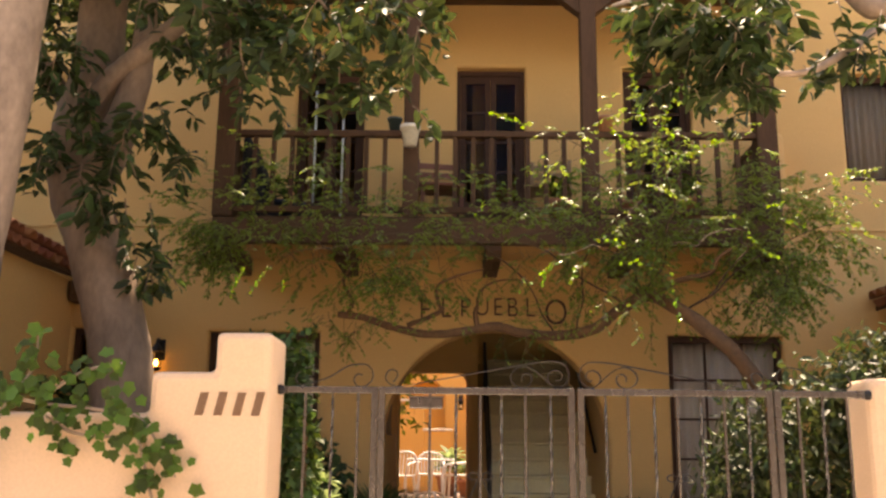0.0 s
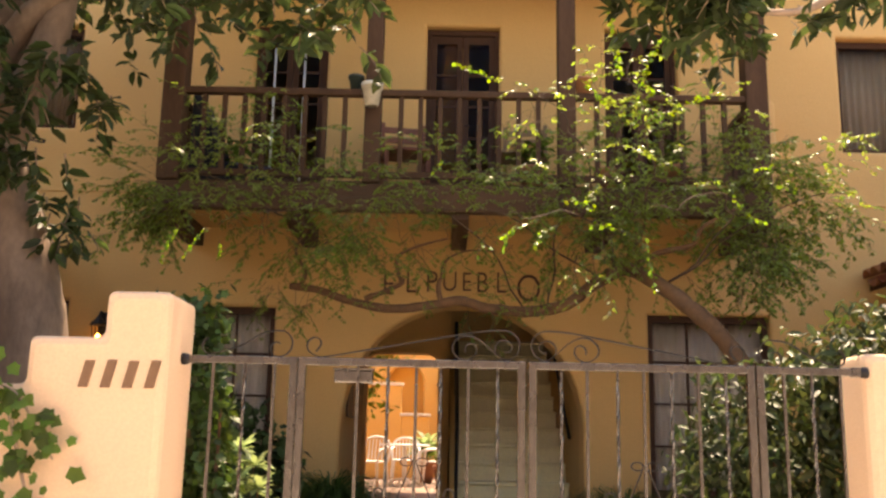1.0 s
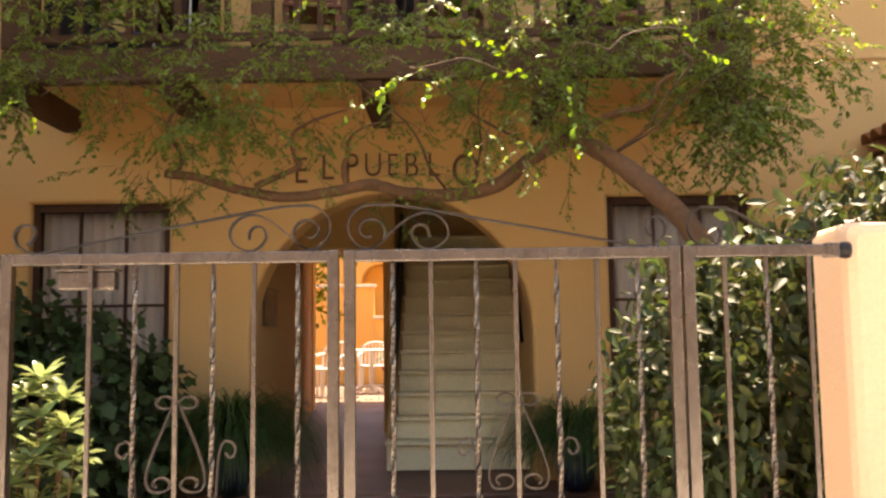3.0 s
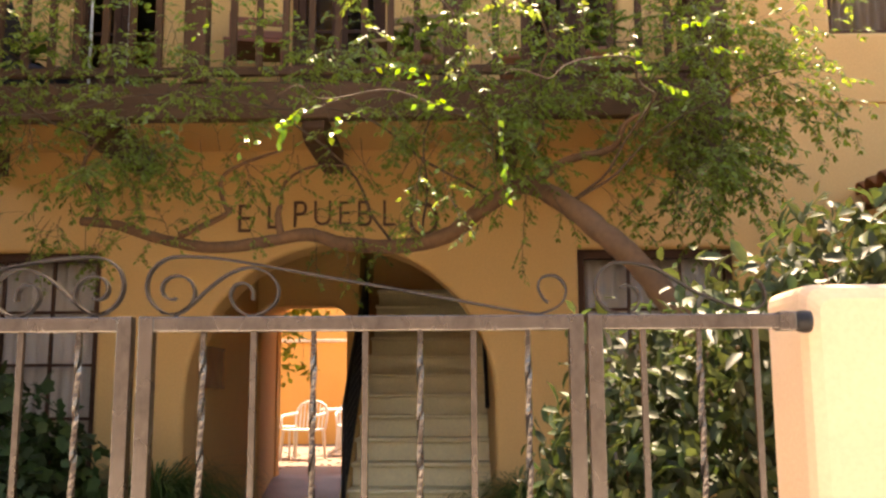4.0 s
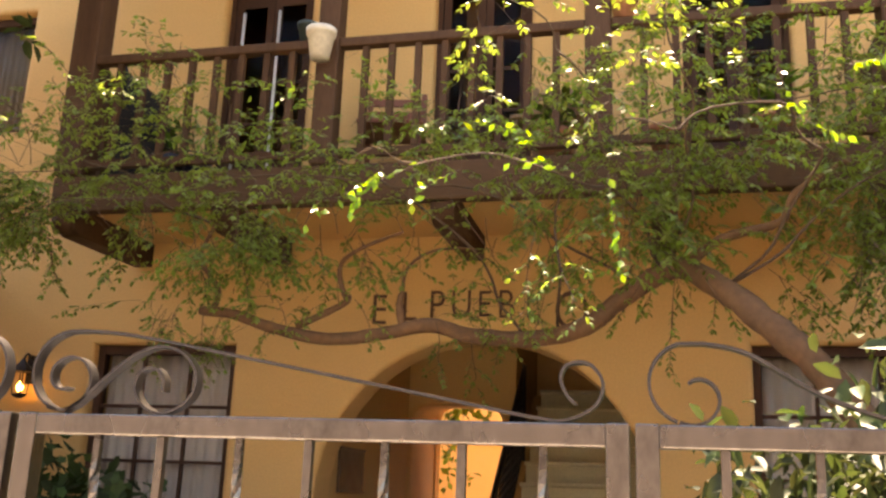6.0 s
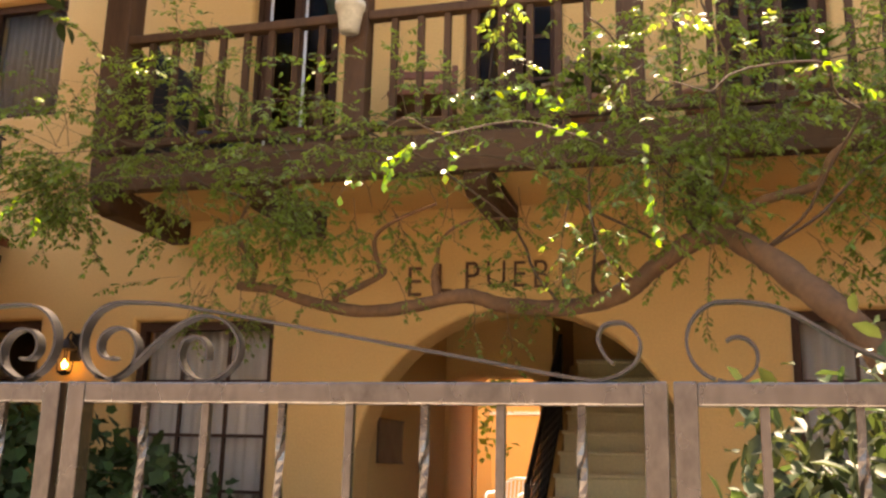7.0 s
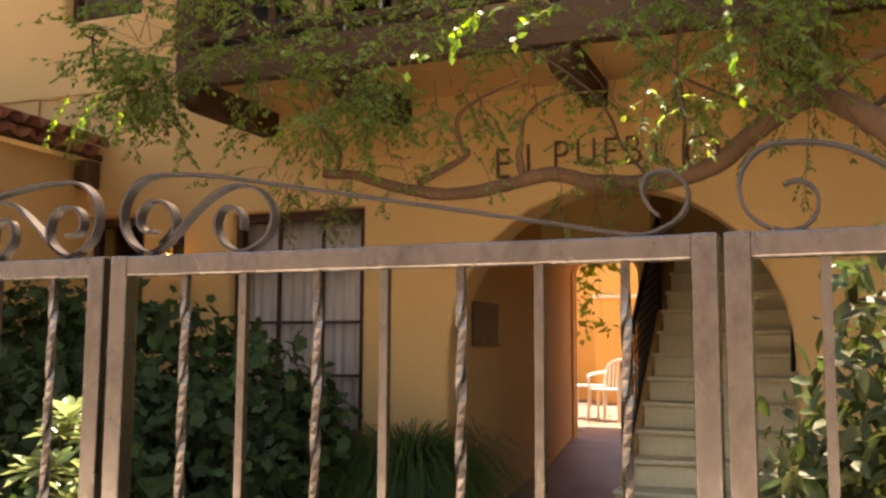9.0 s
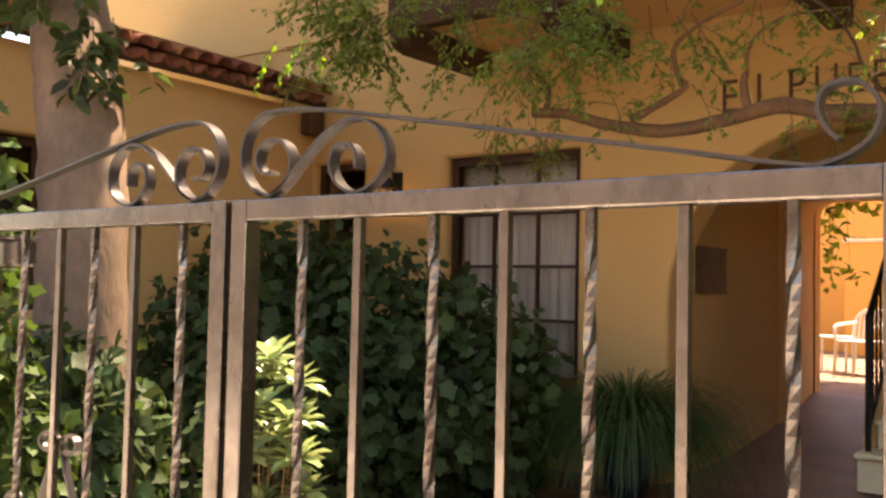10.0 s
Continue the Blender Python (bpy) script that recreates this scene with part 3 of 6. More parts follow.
def outline_wall(name, profile, y0, y1, mat, soft=0.025):
    """A wall whose top steps: profile is its outline in x and z; the edges along the faces are softened by a narrow inset rim."""
    loops = []
    for y, inset in ((y0, soft), (y0 + soft * 0.3, soft * 0.3), (y0 + soft, 0.0), (y1 - soft, 0.0), (y1 - soft * 0.3, soft * 0.3), (y1, soft)):
        n = len(profile)
        line = []
        for k in range(n):
            a, p, b = Vector(profile[k - 1]), Vector(profile[k]), Vector(profile[(k + 1) % n])
            u, v = (p - a).normalized(), (b - p).normalized()
            line.append(tuple(p + Vector((-u.y - v.y, u.x + v.x)) * inset))
        loops.append([(x, y, z) for x, z in rounded(line, soft)])
    bm = bmesh.new()
    rings = [[bm.verts.new(q) for q in loop] for loop in loops]
    for a, b in zip(rings, rings[1:]):
        for k in range(len(a)):
            bm.faces.new((a[k], b[k], b[(k + 1) % len(a)], a[(k + 1) % len(a)]))
    bm.faces.new(rings[0]), bm.faces.new(rings[-1][::-1])
    return link(name, bm, mat, smooth=False)


WALL_Y0, WALL_Y1 = -0.22, 0.20
structure(outline_wall("wall_street_west", [(-7.5, -0.6), (-1.50, -0.6), (-1.50, 1.715), (-1.775, 1.715), (-1.775, 1.52), (-2.085, 1.52), (-2.085, 1.32), (-7.5, 1.32)], WALL_Y0, WALL_Y1, STUCCO_STREET, 0.035),
          "peach stucco street wall stepping up to the gate", "wall")
structure(outline_wall("wall_street_east", [(1.487, -0.6), (7.5, -0.6), (7.5, 1.32), (2.6, 1.32), (2.6, 1.54), (1.487, 1.54)], 0.03, 0.31, STUCCO_STREET, 0.035),
          "peach stucco street wall and gate pier", "wall")
house_number = empty("house_number", (-1.69, WALL_Y0 - 0.004, 1.365))
for k in range(4):
    bm = box(-0.020, 0.020, -0.002, 0.003, -0.055, 0.058 if k % 2 else 0.055)
    bmesh.ops.transform(bm, matrix=Matrix(((1, 0, 0.22, -0.136 + 0.091 * k), (0, 1, 0, 0), (0, 0, 1, 0), (0, 0, 0, 1))), verts=bm.verts[:])
    part("digit_bar", bm, NUMBER, house_number)
tagged(house_number, "small brown painted house number on the peach wall", "house number")

# ---- gate ----
TOP = 1.47


def spiral(cx, cz, r0, r1, a0, turns, n=26):
    """Points of a scroll about (cx, cz), from radius r0 at angle a0 inwards to r1."""
    return [(cx + (r0 + (r1 - r0) * k / n) * math.cos(a0 + turns * 2 * math.pi * k / n), 0, cz + (r0 + (r1 - r0) * k / n) * math.sin(a0 + turns * 2 * math.pi * k / n)) for k in range(n + 1)]


def twisted_bar(x, z0, z1, half=0.0056, turns=6, y=0.0):
    bm = bmesh.new()
    n = 72
    rings = []
    for k in range(n + 1):
        f = k / n
        g = min(max((f - 0.03) / 0.94, 0), 1)
        a = turns * 2 * math.pi * g * 0.5 + math.pi / 4
        rings.append([bm.verts.new((x + half * 1.414 * math.cos(a + q * math.pi / 2), y + half * 1.414 * math.sin(a + q * math.pi / 2), z0 + (z1 - z0) * f)) for q in range(4)])
    for a, b in zip(rings, rings[1:]):
        for q in range(4):
            bm.faces.new((a[q], a[(q + 1) % 4], b[(q + 1) % 4], b[q]))
    bm.faces.new(rings[0][::-1]), bm.faces.new(rings[-1])
    return bm


def gate_panel(name, x0, x1, bars, twisted_first, label, bare_end=""):
    """Square-tube frame with plain and twisted bars between; the panel stands in the plane y = 0."""
    ob = empty(name, ((x0 + x1) / 2, 0, 0.12))
    ox, oz = (x0 + x1) / 2, 0.12
    h = 0.0165
    for a, b in {"": ((x0, x0 + 2 * h), (x1 - 2 * h, x1)), "east": ((x0, x0 + 2 * h),), "west": ((x1 - 2 * h, x1),)}[bare_end]:
        part("stile", box(a - ox, b - ox, -h, h, 0, TOP - oz), IRON, ob, bevel=0.0025)
    part("top_rail", box(x0 + 2 * h - ox, x1 - 2 * h - ox, -h * 0.97, h * 0.97, TOP - oz - 2 * h - 0.001, TOP - oz - 0.001), IRON, ob, bevel=0.0025)
    part("bottom_rail", box(x0 + 2 * h - ox, x1 - 2 * h - ox, -h * 0.97, h * 0.97, 0.02, 0.02 + 2 * h), IRON, ob, bevel=0.0025)
    for k, bx in enumerate(bars):
        if (k % 2 == 0) == twisted_first:
            part("twisted_bar", twisted_bar(bx - ox, 0.05, TOP - oz - 0.034), IRON_WORN, ob)
        else:
            part("bar", box(bx - ox - 0.0067, bx - ox + 0.0067, -0.0067, 0.0067, 0.05, TOP - oz - 0.034), IRON, ob, bevel=0.001)
    return tagged(ob, label, "gate", group="gate panels"), ox, oz


def scroll_leaf(ob, ox, oz, s):
    """The scrollwork along the top of one gate leaf; s = 1 grows to the east from the meeting stile, -1 to the west."""
    def put(pts, w=0.022, t=0.0045):
        part("scroll", ribbon([(s * x - ox, 0, TOP + 0.94 * (z - TOP) - oz) for x, _, z in pts], w, t), IRON_BAND, ob, smooth=False)
    # outer C scroll at the meeting stile, running into the long sloping bar
    big = spiral(0.096, TOP + 0.073, 0.070, 0.070, math.radians(255), -0.44, 34)
    sweep = smooth_path([(0.112, 0, TOP + 0.143), (0.20, 0, TOP + 0.135), (0.40, 0, TOP + 0.097), (0.70, 0, TOP + 0.038), (0.86, 0, TOP + 0.006), (0.905, 0, TOP + 0.004), (0.945, 0, TOP + 0.026), (0.955, 0, TOP + 0.062), (0.935, 0, TOP + 0.090), (0.905, 0, TOP + 0.088), (0.895, 0, TOP + 0.066), (0.905, 0, TOP + 0.040), (0.917, 0, TOP + 0.028)], 9)
    put(big + sweep)
    put([(0.060, 0, TOP + 0.010)] + spiral(0.088, TOP + 0.060, 0.057, 0.017, math.radians(243), 1.12, 46))
    # S from the first scroll's foot up over the second scroll
    put(smooth_path([(0.090, 0, TOP + 0.002), (0.125, 0, TOP + 0.026), (0.165, 0, TOP + 0.066), (0.205, 0, TOP + 0.098), (0.250, 0, TOP + 0.115), (0.292, 0, TOP + 0.104), (0.318, 0, TOP + 0.072), (0.316, 0, TOP + 0.036), (0.290, 0, TOP + 0.010), (0.258, 0, TOP + 0.002), (0.230, 0, TOP + 0.016), (0.214, 0, TOP + 0.044), (0.222, 0, TOP + 0.072), (0.245, 0, TOP + 0.078), (0.262, 0, TOP + 0.062), (0.264, 0, TOP + 0.038)], 7))


def lyre(ob, bx, oz, s=1):
    """The lyre-shaped scrolls low on the gate, about one bar."""
    for q in (1, -1):
        body = smooth_path([(q * 0.010, 0, 0.98), (q * 0.022, 0, 0.93), (q * 0.060, 0, 0.80), (q * 0.085, 0, 0.68), (q * 0.075, 0, 0.62), (q * 0.045, 0, 0.61)], 5)
        curl = [(q * 0.045 - q * (0.035 - 0.018 * k / 14) * math.sin(2 * math.pi * 0.9 * k / 14), 0, 0.645 - (0.035 - 0.018 * k / 14) * math.cos(2 * math.pi * 0.9 * k / 14)) for k in range(15)]
        head = [(q * 0.034 - q * 0.026 * math.cos(2 * math.pi * 0.85 * k / 12), 0, 0.985 + 0.026 * math.sin(2 * math.pi * 0.85 * k / 12)) for k in range(13)]
        wing_ = smooth_path([(q * 0.115, 0, 0.70), (q * 0.125, 0, 0.86), (q * 0.140, 0, 0.90), (q * 0.165, 0, 0.895), (q * 0.172, 0, 0.87), (q * 0.155, 0, 0.855), (q * 0.143, 0, 0.87)], 5)
        for pts in (body + curl, head, wing_):
            part("scroll", ribbon([(bx + x, 0.012, (z + 0.02 if pts is wing_ else 1.03 - (0.98 - z) * 0.68) - oz) for x, _, z in pts], 0.014, 0.005), IRON_BAND, ob)


leaf_e, ox, oz = gate_panel("gate_leaf", 0.0145, 0.992, [0.156, 0.268, 0.400, 0.514, 0.634, 0.751, 0.870], True, "closed wrought-iron gate leaf with scrolled top")
scroll_leaf(leaf_e, ox, oz, 1)
lyre(leaf_e, 0.514 - ox, oz)
leaf_w, ox, oz = gate_panel("gate_leaf", -0.988, -0.0005, [-0.120, -0.248, -0.368, -0.474, -0.597, -0.728, -0.840], True, "closed wrought-iron gate leaf with letter box and lock")
scroll_leaf(leaf_w, ox, oz, -1)
lyre(leaf_w, -0.474 - ox, oz)
part("lock_box", box(-0.10 - ox, -0.006 - ox, -0.03, 0.03, 0.62 - oz, 0.74 - oz), IRON, leaf_w, "grey steel lock case", bevel=0.004)
part("lock_knob", lathe([(0.018, 0), (0.024, 0.012), (0.018, 0.03), (0.006, 0.034)], 16, None, (0, 0, 0)), IRON, leaf_w, "round steel door knob", smooth=True)
leaf_w.children[-1].matrix_basis = Matrix.Translation((-0.052 - ox, -0.03, 0.685 - oz)) @ Matrix.Rotation(math.pi / 2, 4, "X")
letter = part("letter_box", box(-0.835 - ox, -0.665 - ox, 0.018, 0.065, 1.365 - oz, 1.420 - oz), IRON, leaf_w, "small grey metal letter box", bevel=0.006)
part("lid", box(-0.84 - ox, -0.66 - ox, 0.012, 0.070, 1.4205 - oz, 1.428 - oz), IRON, letter, bevel=0.002)


def side_scroll(ob, ox, oz, s, x0, x1):
    def put(pts):
        part("scroll", ribbon([(s * x - ox, 0, z - oz) for x, _, z in pts], 0.020, 0.0045), IRON_BAND, ob)
    put(spiral(x0 + 0.072, TOP + 0.058, 0.058, 0.058, math.radians(250), -0.40, 16)
        + smooth_path([(x0 + 0.09, 0, TOP + 0.114), (x0 + 0.15, 0, TOP + 0.100), (x0 + 0.24, 0, TOP + 0.045), (x1 - 0.06, 0, TOP + 0.010), (x1 - 0.025, 0, TOP + 0.012), (x1 - 0.008, 0, TOP + 0.035), (x1 - 0.016, 0, TOP + 0.065), (x1 - 0.03, 0, TOP + 0.075)], 5))
    put([(x0 + 0.055, 0, TOP + 0.003)] + spiral(x0 + 0.078, TOP + 0.040, 0.042, 0.020, math.radians(255), 0.62, 18))


panel_e, ox, oz = gate_panel("gate_side_panel", 1.0, 1.486, [1.121, 1.243, 1.365], False, "fixed wrought-iron side panel clamped to the pier", "east")
side_scroll(panel_e, ox, oz, 1, 1.006, 1.40)
part("wall_bracket", box(1.415 - ox, 1.4525 - ox, -0.0195, 0.0195, TOP - oz - 0.038, TOP - oz + 0.003), IRON, panel_e, "pitted steel sleeve", bevel=0.003)
part("wall_flange", lathe([(0.001, 0), (0.024, 0), (0.0255, 0.010), (0.024, 0.022), (0.019, 0.034)], 16, None, (0, 0, 0)), IRON_BLACK, panel_e, "black round wall flange", smooth=True)
panel_e.children[-1].matrix_basis = Matrix.Translation((1.4865 - ox, 0, TOP - oz - 0.018)) @ Matrix.Rotation(-math.pi / 2, 4, "Y")
panel_w, ox, oz = gate_panel("gate_side_panel", -1.498, -0.9915, [-1.092, -1.220, -1.358], False, "fixed wrought-iron side panel beside the pier", "west")
part("wall_flange", lathe([(0.001, 0), (0.024, 0), (0.0255, 0.010), (0.024, 0.022), (0.019, 0.034)], 16, None, (0, 0, 0)), IRON_BLACK, panel_w, "black round wall flange", smooth=True)
panel_w.children[-1].matrix_basis = Matrix.Translation((-1.4985 - ox, 0, TOP - oz - 0.018)) @ Matrix.Rotation(math.pi / 2, 4, "Y")
side_scroll(panel_w, ox, oz, -1, 1.006, 1.42)


# ---- windows and doors of the front ----
def grid_window(name, x0, x1, z0, z1, cols, rows, curtain, label, y=F + 0.10, sill=True):
    """A wooden window set back in the wall: frame, glazing bars, glass and the drawn curtain behind it."""
    ob = empty(name, ((x0 + x1) / 2, y, z0))
    hw, h = (x1 - x0) / 2, z1 - z0
    fr = 0.055
    for a, b in ((-hw, -hw + fr), (hw - fr, hw)):
        part("window_frame", box(a, b, -0.03, 0.05, 0, h), FRAME, ob, bevel=0.004)
    part("window_frame", box(-hw + fr, hw - fr, -0.03, 0.05, h - fr - 0.012, h), FRAME, ob, bevel=0.004)
    part("window_frame", box(-hw + fr, hw - fr, -0.03, 0.05, 0, fr), FRAME, ob, bevel=0.004)
    for c in range(1, cols):
        x = -hw + 2 * hw * c / cols
        part("glazing_bar", box(x - 0.012, x + 0.012, -0.012, 0.018, fr, h - fr - 0.012), FRAME, ob, bevel=0.002)
    for r in range(1, rows):          # panes of one height, the lowest row a little shorter
        z = h - 0.455 - 0.402 * (rows - 1 - r)
        part("glazing_bar", box(-hw + fr, hw - fr, -0.0135, 0.0165, z - 0.012, z + 0.012), FRAME, ob, bevel=0.002)
    pane = part("pane", box(-hw + fr, hw - fr, 0.001, 0.005, fr, h - fr - 0.012), GLASS, ob)
    pane.visible_shadow = False
    if sill:
        part("window_sill", box(-hw, hw, -0.10, -0.031, -0.055, 0.03), FRAME, ob, bevel=0.006)
    structure(ob, label, "window")
    if curtain:
        bm = bmesh.new()
        n = 60
        cols_v = []
        for k in range(n + 1):
            xx = (-hw + 0.03) + (2 * hw - 0.06) * k / n
            yy = 0.11 + 0.016 * math.sin(k * 1.25) + 0.008 * math.sin(k * 0.47 + 1)
            cols_v.append([bm.verts.new((xx, yy + d, z)) for d, z in ((0, 0.03), (0, h - 0.03), (0.004, h - 0.03), (0.004, 0.03))])
        for a, b in zip(cols_v, cols_v[1:]):
            for q in range(4):
                bm.faces.new((a[q], a[(q + 1) % 4], b[(q + 1) % 4], b[q]))
        c = link("curtain", bm, curtain, smooth=True)
        c.location = ob.location
        tagged(c, "drawn pleated curtain hanging behind the panes", "curtain")
    return ob


grid_window("window_1", *WIN_LOW_L, 3, 4, CURTAIN, "tall brown wooden window with small panes")
grid_window("window_2", *WIN_LOW_R, 3, 4, CURTAIN, "tall brown wooden window beside the vine")
grid_window("window_3", *WIN_UP_L, 1, 1, CURTAIN_DK, "plain upper window with dull brown curtain", y=F + 0.13, sill=False)
grid_window("window_4", *WIN_UP_R, 1, 1, CURTAIN_DK, "plain upper window with grey-brown curtain", y=F + 0.13, sill=False)
grid_window("window_5", *SIDE_WIN, 1, 2, None, "dark brown window in the corner by the wing")


def french_door(x0, x1, label):
    z0, z1 = DECK, 5.36
    ob = empty("french_door", ((x0 + x1) / 2, F + 0.14, z0))
    hw, h = (x1 - x0) / 2, z1 - z0
    part("frame", box(-hw, -hw + 0.04, -0.05, 0.05, 0.02, h, box(hw - 0.04, hw, -0.05, 0.05, 0.02, h, box(-hw + 0.04, hw - 0.04, -0.05, 0.05, h - 0.05, h))), FRAME, ob)
    for a, b in ((-hw + 0.042, -0.003), (0.003, hw - 0.042)):
        leaf = part("door_leaf", box(a, a + 0.06, -0.02, 0.02, 0.03, h - 0.055, box(b - 0.06, b, -0.02, 0.02, 0.03, h - 0.055, box(a + 0.06, b - 0.06, -0.02, 0.02, h - 0.14, h - 0.055, box(a + 0.06, b - 0.06, -0.02, 0.02, 0.03, 0.45)))), FRAME, ob)
        for k in (1, 2, 3):
            z = 0.45 + (h - 0.59) * k / 4
            part("glazing_bar", box(a + 0.06, b - 0.06, -0.010, 0.010, z - 0.012, z + 0.012), FRAME, leaf)
        part("pane", box(a + 0.06, b - 0.06, -0.003, 0.003, 0.45, h - 0.14), GLASS_DARK, leaf)
    part("handle", tube([(0.035, -0.03, 0.92), (0.035, -0.055, 0.92), (0.10, -0.055, 0.92)], 0.008, 6), BRONZE, ob)
    return tagged(ob, label, "door", group="balcony doors")


for (a, b), lab in zip(DOORS_UP, ("dark brown glazed french door behind foliage", "dark brown glazed french door of the balcony", "dark brown glazed french door behind the vine")):
    french_door(a, b, lab)

# ---- balcony ----
BY = 3.93          # outer face of the balcony


def balcony():
    ob = empty("balcony", (-0.215, BY, 3.0))
    o = Vector((-0.215, BY, 3.0))

    def b(name, x0, x1, y0, y1, z0, z1, mat, bevel=0.006, label=""):
        return part(name, box(x0 - o.x, x1 - o.x, y0 - o.y, y1 - o.y, z0 - o.z, z1 - o.z), mat, ob, label, bevel=bevel)
    b("deck", -2.93, 2.50, BY + 0.10, F - 0.004, 3.30, DECK, WOOD_BEAM)
    b("soffit", -2.85, 2.42, BY + 0.10, F - 0.004, 3.17, 3.298, STUCCO, label="ochre plaster underside")
    b("fascia", -2.95, 2.52, BY, BY + 0.10, 3.11, 3.36, WOOD_BEAM, 0.012)
    b("fascia", -2.95, -2.86, BY + 0.102, F - 0.004, 3.11, 3.36, WOOD_BEAM, 0.012)
    b("fascia", 2.43, 2.52, BY + 0.102, F - 0.004, 3.11, 3.36, WOOD_BEAM, 0.012)
    for x, w in ((-2.855, 0.10), (-1.045, 0.075), (0.705, 0.08), (2.42, 0.10)):
        b("post", x - w, x + w, BY - 0.012, BY + 2 * w - 0.02, 3.37, 5.72, WOOD, 0.012)
        bm = bmesh.new()
        prof = [(-0.32, 0.16), (-0.32, 0.10), (-0.20, 0.0), (-w, -0.10), (w, -0.10), (0.20, 0.0), (0.32, 0.10), (0.32, 0.16)]
        a_ = [bm.verts.new((x + px - o.x, BY + 0.01 - o.y, 5.60 + pz - o.z)) for px, pz in prof]
        b_ = [bm.verts.new((x + px - o.x, BY + 0.13 - o.y, 5.60 + pz - o.z)) for px, pz in prof]
        bm.faces.new(a_), bm.faces.new(b_[::-1])
        for k in range(8):
            bm.faces.new((a_[k], b_[k], b_[(k + 1) % 8], a_[(k + 1) % 8]))
        part("corbel_cap", bm, WOOD, ob, bevel=0.008)
    for x in (-2.86, 2.43):          # the corner posts end below the deck in a rounded drop
        bm = tube([(x - o.x, BY + 0.08 - o.y, 3.108 - o.z), (x - o.x, BY + 0.08 - o.y, 3.03 - o.z), (x - o.x, BY + 0.08 - o.y, 2.98 - o.z)], [0.10, 0.095, 0.05], 12)
        part("post_drop", bm, WOOD, ob, smooth=True)
    b("roof_beam", -3.05, 2.62, BY - 0.02, BY + 0.16, 5.765, 5.90, WOOD_BEAM)
    # rails and balusters
    bays = [(-2.755, -1.12), (-0.97, 0.625), (0.785, 2.32)]
    for x0, x1 in bays:
        b("handrail", x0, x1, BY + 0.005, BY + 0.085, 4.185, 4.25, WOOD, 0.010)
        b("bottom_rail", x0, x1, BY + 0.02, BY + 0.07, 3.42, 3.48, WOOD)
        n = round((x1 - x0) / 0.185)
        for k in range(1, n):
            x = x0 + (x1 - x0) * k / n
            b("baluster", x - 0.022, x + 0.022, BY + 0.022, BY + 0.066, 3.48, 4.185, WOOD, 0.004)
    for x in (-2.855, 2.42):
        b("handrail", x - 0.035, x + 0.035, BY + 0.19, F - 0.004, 4.185, 4.25, WOOD, 0.010)
        b("bottom_rail", x - 0.025, x + 0.025, BY + 0.19, F - 0.004, 3.42, 3.48, WOOD)
        for k in range(1, 5):
            y = BY + 0.19 + (F - BY - 0.19) * k / 5
            b("baluster", x - 0.022, x + 0.022, y - 0.022, y + 0.022, 3.48, 4.185, WOOD, 0.004)
    # cantilevered brackets under the deck, with rounded noses
    for x in (-2.84, -1.70, -0.24, 1.08, 2.40):
        bm = bmesh.new()
        prof = [(F - 0.004, 3.168), (BY + 0.104, 3.168), (BY + 0.104, 3.105), (BY + 0.02, 3.105), (BY + 0.01, 3.05), (BY + 0.05, 2.995), (BY + 0.13, 2.97), (F - 0.004, 2.985)]
        a_ = [bm.verts.new((x - 0.075 - o.x, y - o.y, z - o.z)) for y, z in prof]
        b_ = [bm.verts.new((x + 0.075 - o.x, y - o.y, z - o.z)) for y, z in prof]
        n = len(prof)
        bm.faces.new(a_), bm.faces.new(b_[::-1])
        for k in range(n):
            bm.faces.new((a_[k], b_[k], b_[(k + 1) % n], a_[(k + 1) % n]))
        part("bracket", bm, WOOD, ob, bevel=0.008)
    # lean-to roof over the balcony
    bm = bmesh.new()
    pts = [(BY - 0.03, 5.905), (F - 0.004, 6.12), (F - 0.004, 6.18), (BY - 0.03, 5.99)]
    a_ = [bm.verts.new((-3.2 - o.x, y - o.y, z - o.z)) for y, z in pts]
    b_ = [bm.verts.new((2.75 - o.x, y - o.y, z - o.z)) for y, z in pts]
    for k in range(4):
        bm.faces.new((a_[k], b_[k], b_[(k + 1) % 4], a_[(k + 1) % 4]))
    bm.faces.new(a_[::-1]), bm.faces.new(b_)
    part("roof", bm, WOOD, ob)
    return structure(ob, "dark-stained timber balcony with turned-down brackets", "balcony")


balcony()

# ---- stairs ----
RISE, TREAD, Z1, Y1 = 0.193, 0.272, 0.35, 5.52


